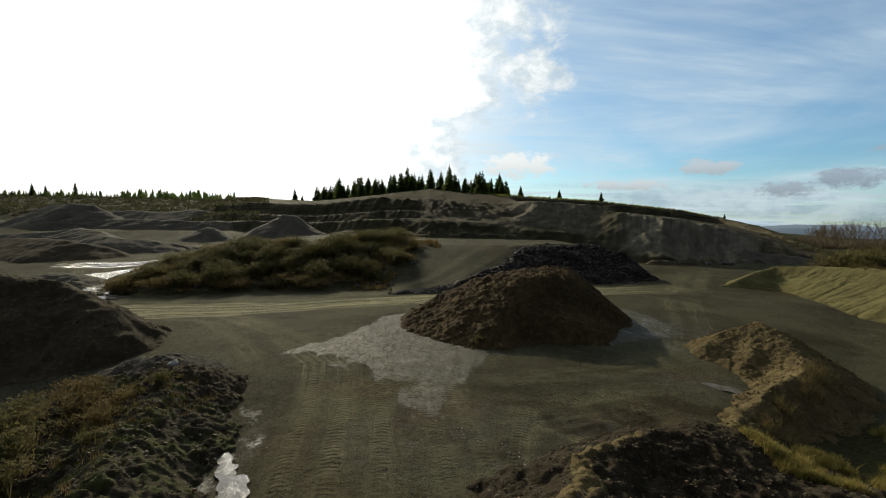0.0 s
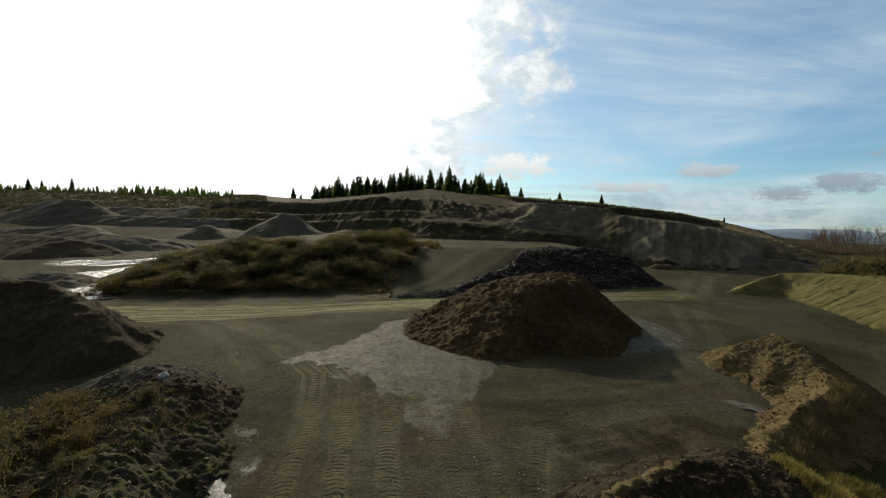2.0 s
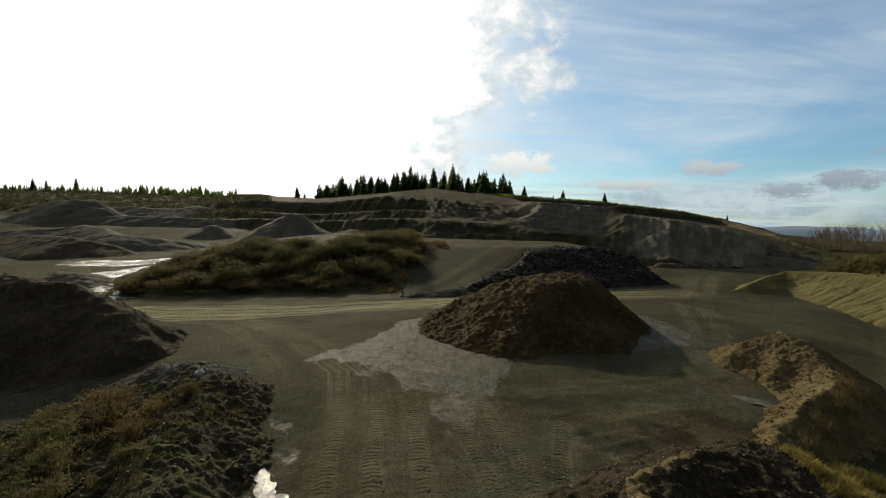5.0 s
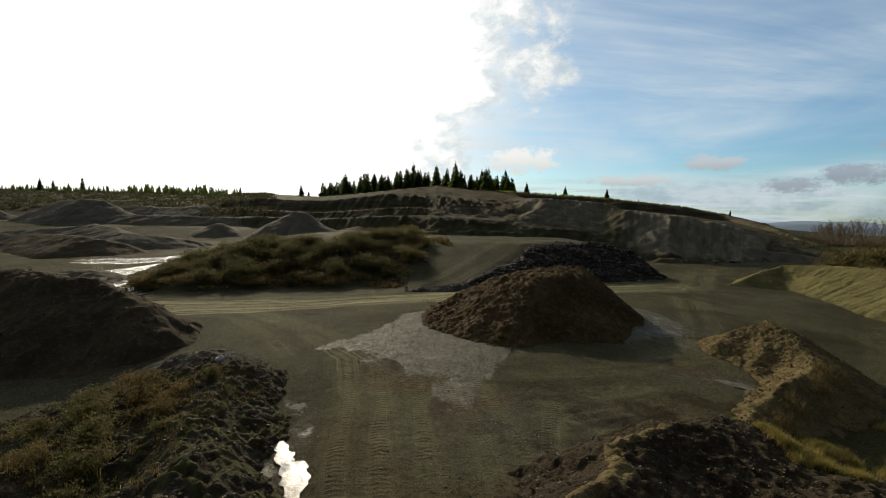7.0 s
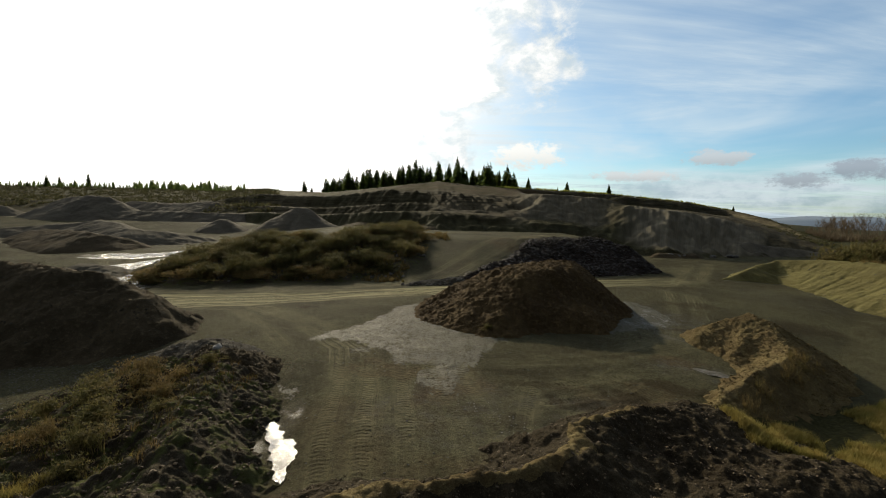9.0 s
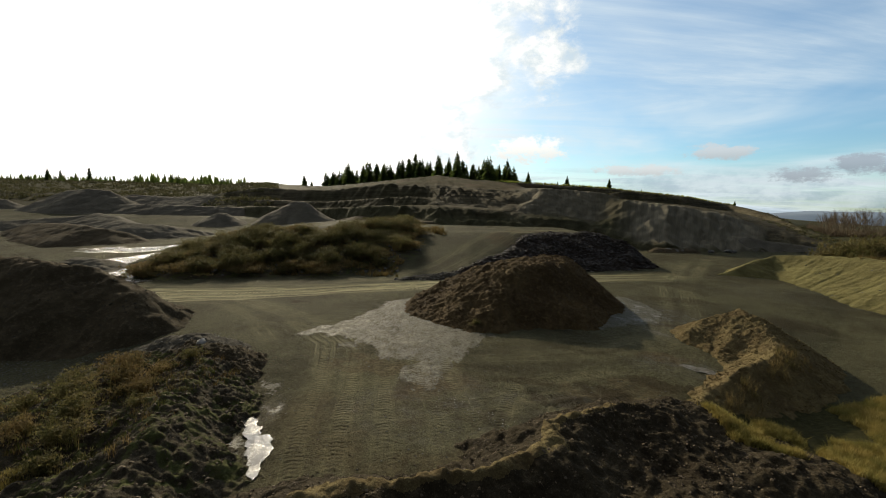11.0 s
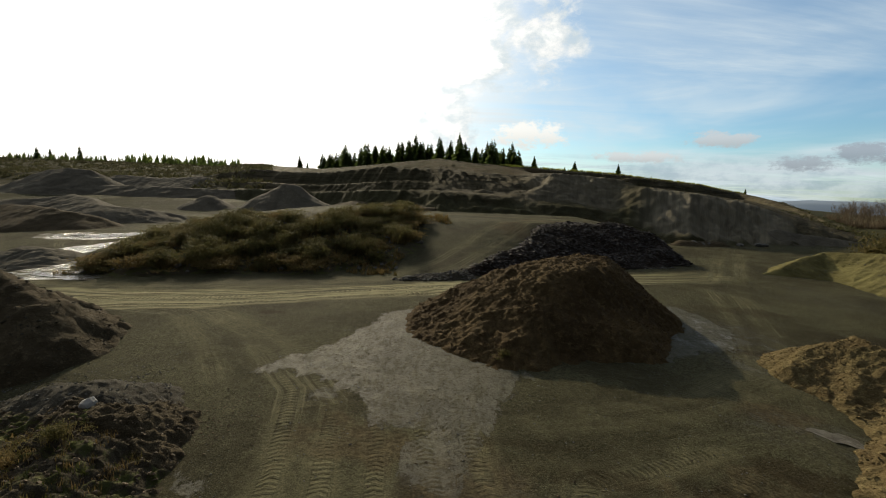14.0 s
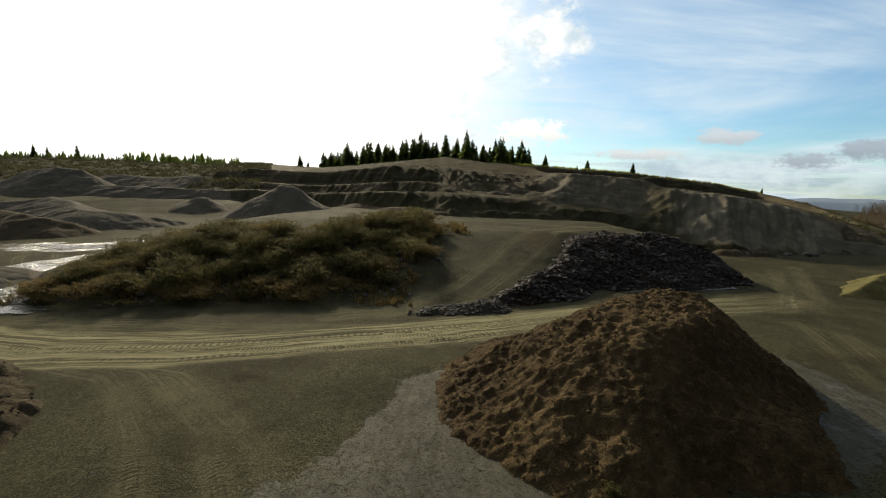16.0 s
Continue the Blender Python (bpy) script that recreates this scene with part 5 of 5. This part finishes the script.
# on the near bank
for x, y, k, s in ((-15.3, 18.6, 2, 0.85), (-14.2, 17.4, 2, 0.95), (-13.0, 18.2, 2, 0.6), (-12.2, 18.9, 0, 0.45), (-15.6, 15.6, 3, 0.8), (-14.0, 14.2, 0, 0.8), (-13.2, 12.4, 3, 0.75),
                   (-12.4, 11.0, 0, 0.6), (-16.5, 17.2, 0, 0.7), (-17.4, 15.5, 3, 0.7), (-12.9, 16.2, 2, 0.6), (-11.9, 14.6, 3, 0.45), (-14.9, 12.6, 2, 0.7)):
    shrub_at(x, y, on_heap(K_BERM, x, y), k, s, 1.0, ("dry brown weed clump" if k == 2 else "green weed clump") + " on the mossy bank", "weeds on the bank")


shrub_at(2.4, 28.6, on_heap(K_MAIN, 2.4, 28.6), 0, 0.32, 1.0, "small pale green weed at the foot of the dirt heap", "weeds on the bank")


def grass_patch(name, n, where, height, mat, label, seed, width=0.012, key=None, gaps=-0.12):
    """Grass over a stretch of ground: where(rng) gives places."""
    r2 = np.random.default_rng(seed)
    xy = np.array([where(r2) for _ in range(n)])
    zs = ground_z(xy[:, 0], xy[:, 1], False)
    for one in () if key is None else key:
        zs = np.maximum(zs, heap_height(one, xy[:, 0], xy[:, 1]))
    bald = fbm(xy[:, 0], xy[:, 1], 3.0, 3, seed + 300) < gaps
    parts = [blades(r2, 16, (x, y, z - 0.03), (0.10, 0.10), height * r2.uniform(0.6, 1.3), width, 0.55, 2)
             for (x, y), z, b in zip(xy, zs, bald) if not b]
    return tagged(new(name, mesh_of(name, *joined(parts), mat, False)), label, "grass", kind="stuff")


grass_patch("dry_grass", 6800, lambda r: (lambda a, b: (12.3 + 13.5 * a, (17.6 + 5.2 * a) * (1 - b) + (15.2 - 4.5 * a) * b))(r.uniform(0, 1), r.uniform(0, 1) ** 1.2), 0.36, STRAW,
            "tall straw-yellow grass behind the bank", 1, 0.014, (K_CRES, K_FRONT), -0.6)
grass_patch("near_grass", 420, lambda r: (r.normal(-12.9, 0.7), r.normal(9.7, 0.9)), 0.26, STRAW, "pale green grass on the near end of the bank", 12, 0.012, (K_BERM,))
grass_patch("mound_weeds", 110, lambda r: (lambda a: (14 + 9 * a + r.normal(0, 0.4), 19.2 + 7.2 * a - 0.7 + r.normal(0, 0.4)))(r.uniform(0, 1)), 0.75, BRACKEN,
            "thin dry weeds on the curved heap", 8, 0.008, (K_CRES,))
grass_patch("bank_weeds", 330, lambda r: (r.uniform(-18, -9.5), r.uniform(8, 20)), 0.30, BANK_DRY, "dry weeds and grass over the mossy bank", 2, 0.012, (K_BERM,))
grass_patch("bank_grass", 300, lambda r: (r.uniform(-18, -10.0), r.uniform(8, 19)), 0.22, BANK_GREEN, "short green grass over the mossy bank", 3, 0.012, (K_BERM,))
grass_patch("mound_grass", 2200, lambda r: (r.uniform(-42, -6), r.uniform(51.5, 66)), 0.6, BRACKEN, "dry grass round the foot of the overgrown mound", 4, 0.03, (K_SCRUB,))
grass_patch("bank_top_grass", 700, lambda r: (r.uniform(57, 70), r.uniform(40, 72)), 0.7, BRACKEN, "brown grass along the top of the sand bank", 5, 0.04, (K_BANK,))


def bare_tree_mesh(seed, h):
    r2 = random.Random(seed)
    parts = []

    def limb(p, d, length, r, depth):
        pts, q = [p], Vector(p)
        for i in range(3):
            d = (d + Vector((r2.gauss(0, 0.10), r2.gauss(0, 0.10), 0.06))).normalized()
            q = q + d * length / 3
            pts.append(tuple(q))
        parts.append(tube(pts, [r, r * 0.8, r * 0.6, r * 0.35], 4))
        if depth:
            for _ in range(5 if depth > 1 else 4):
                t = r2.uniform(0.3, 1.0)
                b = Vector(pts[min(3, int(t * 3) + 1)])
                a = r2.uniform(0, 6.28)
                limb(tuple(b), (d * 1.1 + Vector((math.cos(a), math.sin(a), 0.25)) * 0.8).normalized(), length * r2.uniform(0.4, 0.6), r * 0.45, depth - 1)

    limb((0, 0, 0), Vector((0, 0, 1)), h * 0.62, h * 0.016, 3)
    return mesh_of("branchwork", *joined(parts), TWIG)


bare = []
for i in range(3):
    bare.append([thing_of("bare_tree", (("branchwork", bare_tree_mesh(300 + i, 7.0)),), "leafless grey-brown alder beyond the sand bank", "bare tree", "alders beyond the bank"), False])
for i in range(120):
    y = rng.uniform(190, 260)
    x = y * rng.uniform(0.825, 1.10)
    b = bare[i % 3]
    args = (x, y, top_at(x, y) - 0.2, rng.uniform(0, 6.28), rng.uniform(1.0, 1.75), 1.0)
    if b[1]:
        place_copy(b[0], *args)
    else:
        b[1] = True
        set_at(b[0], *args)
for x, y, s in ((79, 84, 4.2), (82, 84, 4.6), (76, 83, 3.2), (85, 86, 4.8), (84, 82, 4.0), (88, 86, 4.8), (80, 88, 4.2), (74, 84, 2.4)):
    shrub_at(x, y, max(on_heap(K_BANK, x, y), top_at(x, y)), 3, s, 1.0, "dark evergreen bush behind the sand bank", "bushes behind the bank")


grass_patch("alder_thicket", 1500, lambda r: (lambda y: (y * r.uniform(0.80, 1.12), y))(r.uniform(180, 250)), 4.0, TWIG, "brown leafless thicket beyond the sand bank", 6, 0.07)
grass_patch("ramp_weeds", 160, lambda r: (r.normal(-2.4, 0.9), r.normal(79, 3.0)), 0.9, BRACKEN, "dry brown weeds beside the ramp", 7, 0.04, (K_SCRUB,))


grass_patch("crest_grass", 1500, lambda r: (lambda u: (lambda y: (u * y, y))(float(np.interp(u, CREST_U, CREST_Y)) + r.uniform(-5, 3)))(r.uniform(0.10, 0.63)), 0.9, CREST_GREEN,
            "bright green grass along the crest of the hill", 9, 0.09)


# ---- stones ----
def boulder(x, y, z, s, mat, label, seed, flat=0.7):
    bm = bmesh.new()
    bmesh.ops.create_icosphere(bm, subdivisions=2, radius=1.0)
    r2 = random.Random(seed)
    ax = [r2.uniform(0.8, 1.2) for _ in range(3)]
    for v in bm.verts:
        q = v.co * 1.3 + Vector((seed * 3.1, 0, 0))
        k = 1 + 0.35 * noise.noise(q) + 0.12 * noise.noise(q * 3)
        v.co = Vector((v.co.x * ax[0], v.co.y * ax[1], v.co.z * ax[2] * flat)) * k * s
    me = bpy.data.meshes.new("boulder")
    bm.to_mesh(me)
    bm.free()
    me.materials.append(mat)
    ob = new("boulder", me)
    ob.location = (x, y, z + 0.25 * s)
    return tagged(ob, label, "boulder")


boulder(-12.75, 20.75, on_heap(K_END, -12.75, 20.75), 0.26, STONE, "pale rounded stone on the dark soil heap", 1)
for i, (x, y, s) in enumerate(((48, 95.5, 0.9), (49.5, 95, 0.7), (51, 95.4, 0.8), (58, 96.5, 0.6), (62, 97, 0.7), (63.5, 97.3, 0.6), (84, 97, 0.5), (85.5, 97.2, 0.45), (87, 97.5, 0.4), (86, 97.8, 0.35))):
    boulder(x, y, top_at(x, y), s, ROCK, "rough boulder at the foot of the tipped slope", 20 + i)


def loose_stones(name, n, where, size, mat, label, seed):
    r2 = np.random.default_rng(seed)
    xy = np.array([where(r2) for _ in range(n)])
    z = ground_z(xy[:, 0], xy[:, 1])
    s = size[0] + (size[1] - size[0]) * r2.power(0.3, n)
    return tagged(new(name, clod_mesh(name, np.column_stack([xy, z + 0.1 * s]), s, mat, seed)), label, "stones", kind="stuff")


loose_stones("loose_stones", 1800, lambda r: (r.uniform(-9, 14), r.uniform(9, 34)), (0.01, 0.05), ROCK, "scattered pebbles and mud crumbs on the pit floor", 1)
loose_stones("mud_clods", 2600, lambda r: (lambda y: (r.uniform(-0.55, 0.75) * y, y))(10 + 34 * r.uniform(0, 1) ** 1.6), (0.008, 0.05), CLOD_BROWN, "scattered brown mud clods", 2)
loose_stones("loose_gravel", 5000, lambda r: (r.uniform(-30, -14), r.normal(23.5, 2.5)), (0.012, 0.06), ROCK, "loose grey gravel beside the heap", 3)


loose_stones("ditch_stones", 420, lambda r: (lambda t: (-9.4 + 3.4 * t + r.normal(0.55, 0.45), 17.8 - 6.4 * t))(r.uniform(0, 1)), (0.01, 0.035), CLOD_DARK, "dark crumbs and stones along the ditch", 4)
loose_stones("track_debris", 420, lambda r: (r.normal(-9.3, 0.9), r.normal(22.3, 1.0)), (0.01, 0.05), CLOD_DARK, "dark soil crumbs spilled beside the heap", 5)
loose_stones("pale_stones", 130, lambda r: (lambda t: (0.4 + 2.9 * t + r.normal(0, 0.35), 17.0 - 3.0 * t + r.normal(0, 0.35)))(r.uniform(0, 1)), (0.01, 0.04), STONE, "line of pale stones pressed into the mud", 6)
loose_stones("heap_crumbs", 700, lambda r: (lambda a: (6.5 + 11.5 * math.cos(a) + r.normal(0, 0.5), 35.6 + 7.4 * math.sin(a) + r.normal(0, 0.25)))(r.uniform(0, 6.28)), (0.01, 0.05), CLOD_BROWN,
             "brown crumbs round the foot of the dirt heap", 7)


# ---- distance ----
def far_ridge(name, az0, az1, dist, top, seed, mat, label):
    a = np.radians(np.linspace(az0, az1, 160))
    t = np.linspace(0, 1, 160)
    h = top * (0.55 + 0.45 * fbm(a * 40, a * 0 + seed, 6.0, 4, seed)) * sstep(t, 0, 0.25) * sstep(t, 1, 0.75)
    rows = []
    for d, k in ((dist, 0.0), (dist * 1.04, 0.65), (dist * 1.09, 1.0), (dist * 1.15, 0.0)):
        rows.append(np.stack([d * np.sin(a), d * np.cos(a), -60 + (60 + h) * k], -1))
    v = np.stack(rows).reshape(-1, 3)
    return tagged(new(name, mesh_of(name, v, grid_faces(4, 160)[:, ::-1], mat)), label, "mountains", kind="structure")


# the blue of both ridges is distance haze painted into the material
far_ridge("backdrop_hills", 30, 70, 3600, 60, 3, HAZE_BLUE, "hills across the water with blue haze in their colour")
far_ridge("backdrop_mountains", -36, -10, 3600, 190, 7, HAZE_BLUE, "mountains beyond the pit rim with blue haze in their colour")
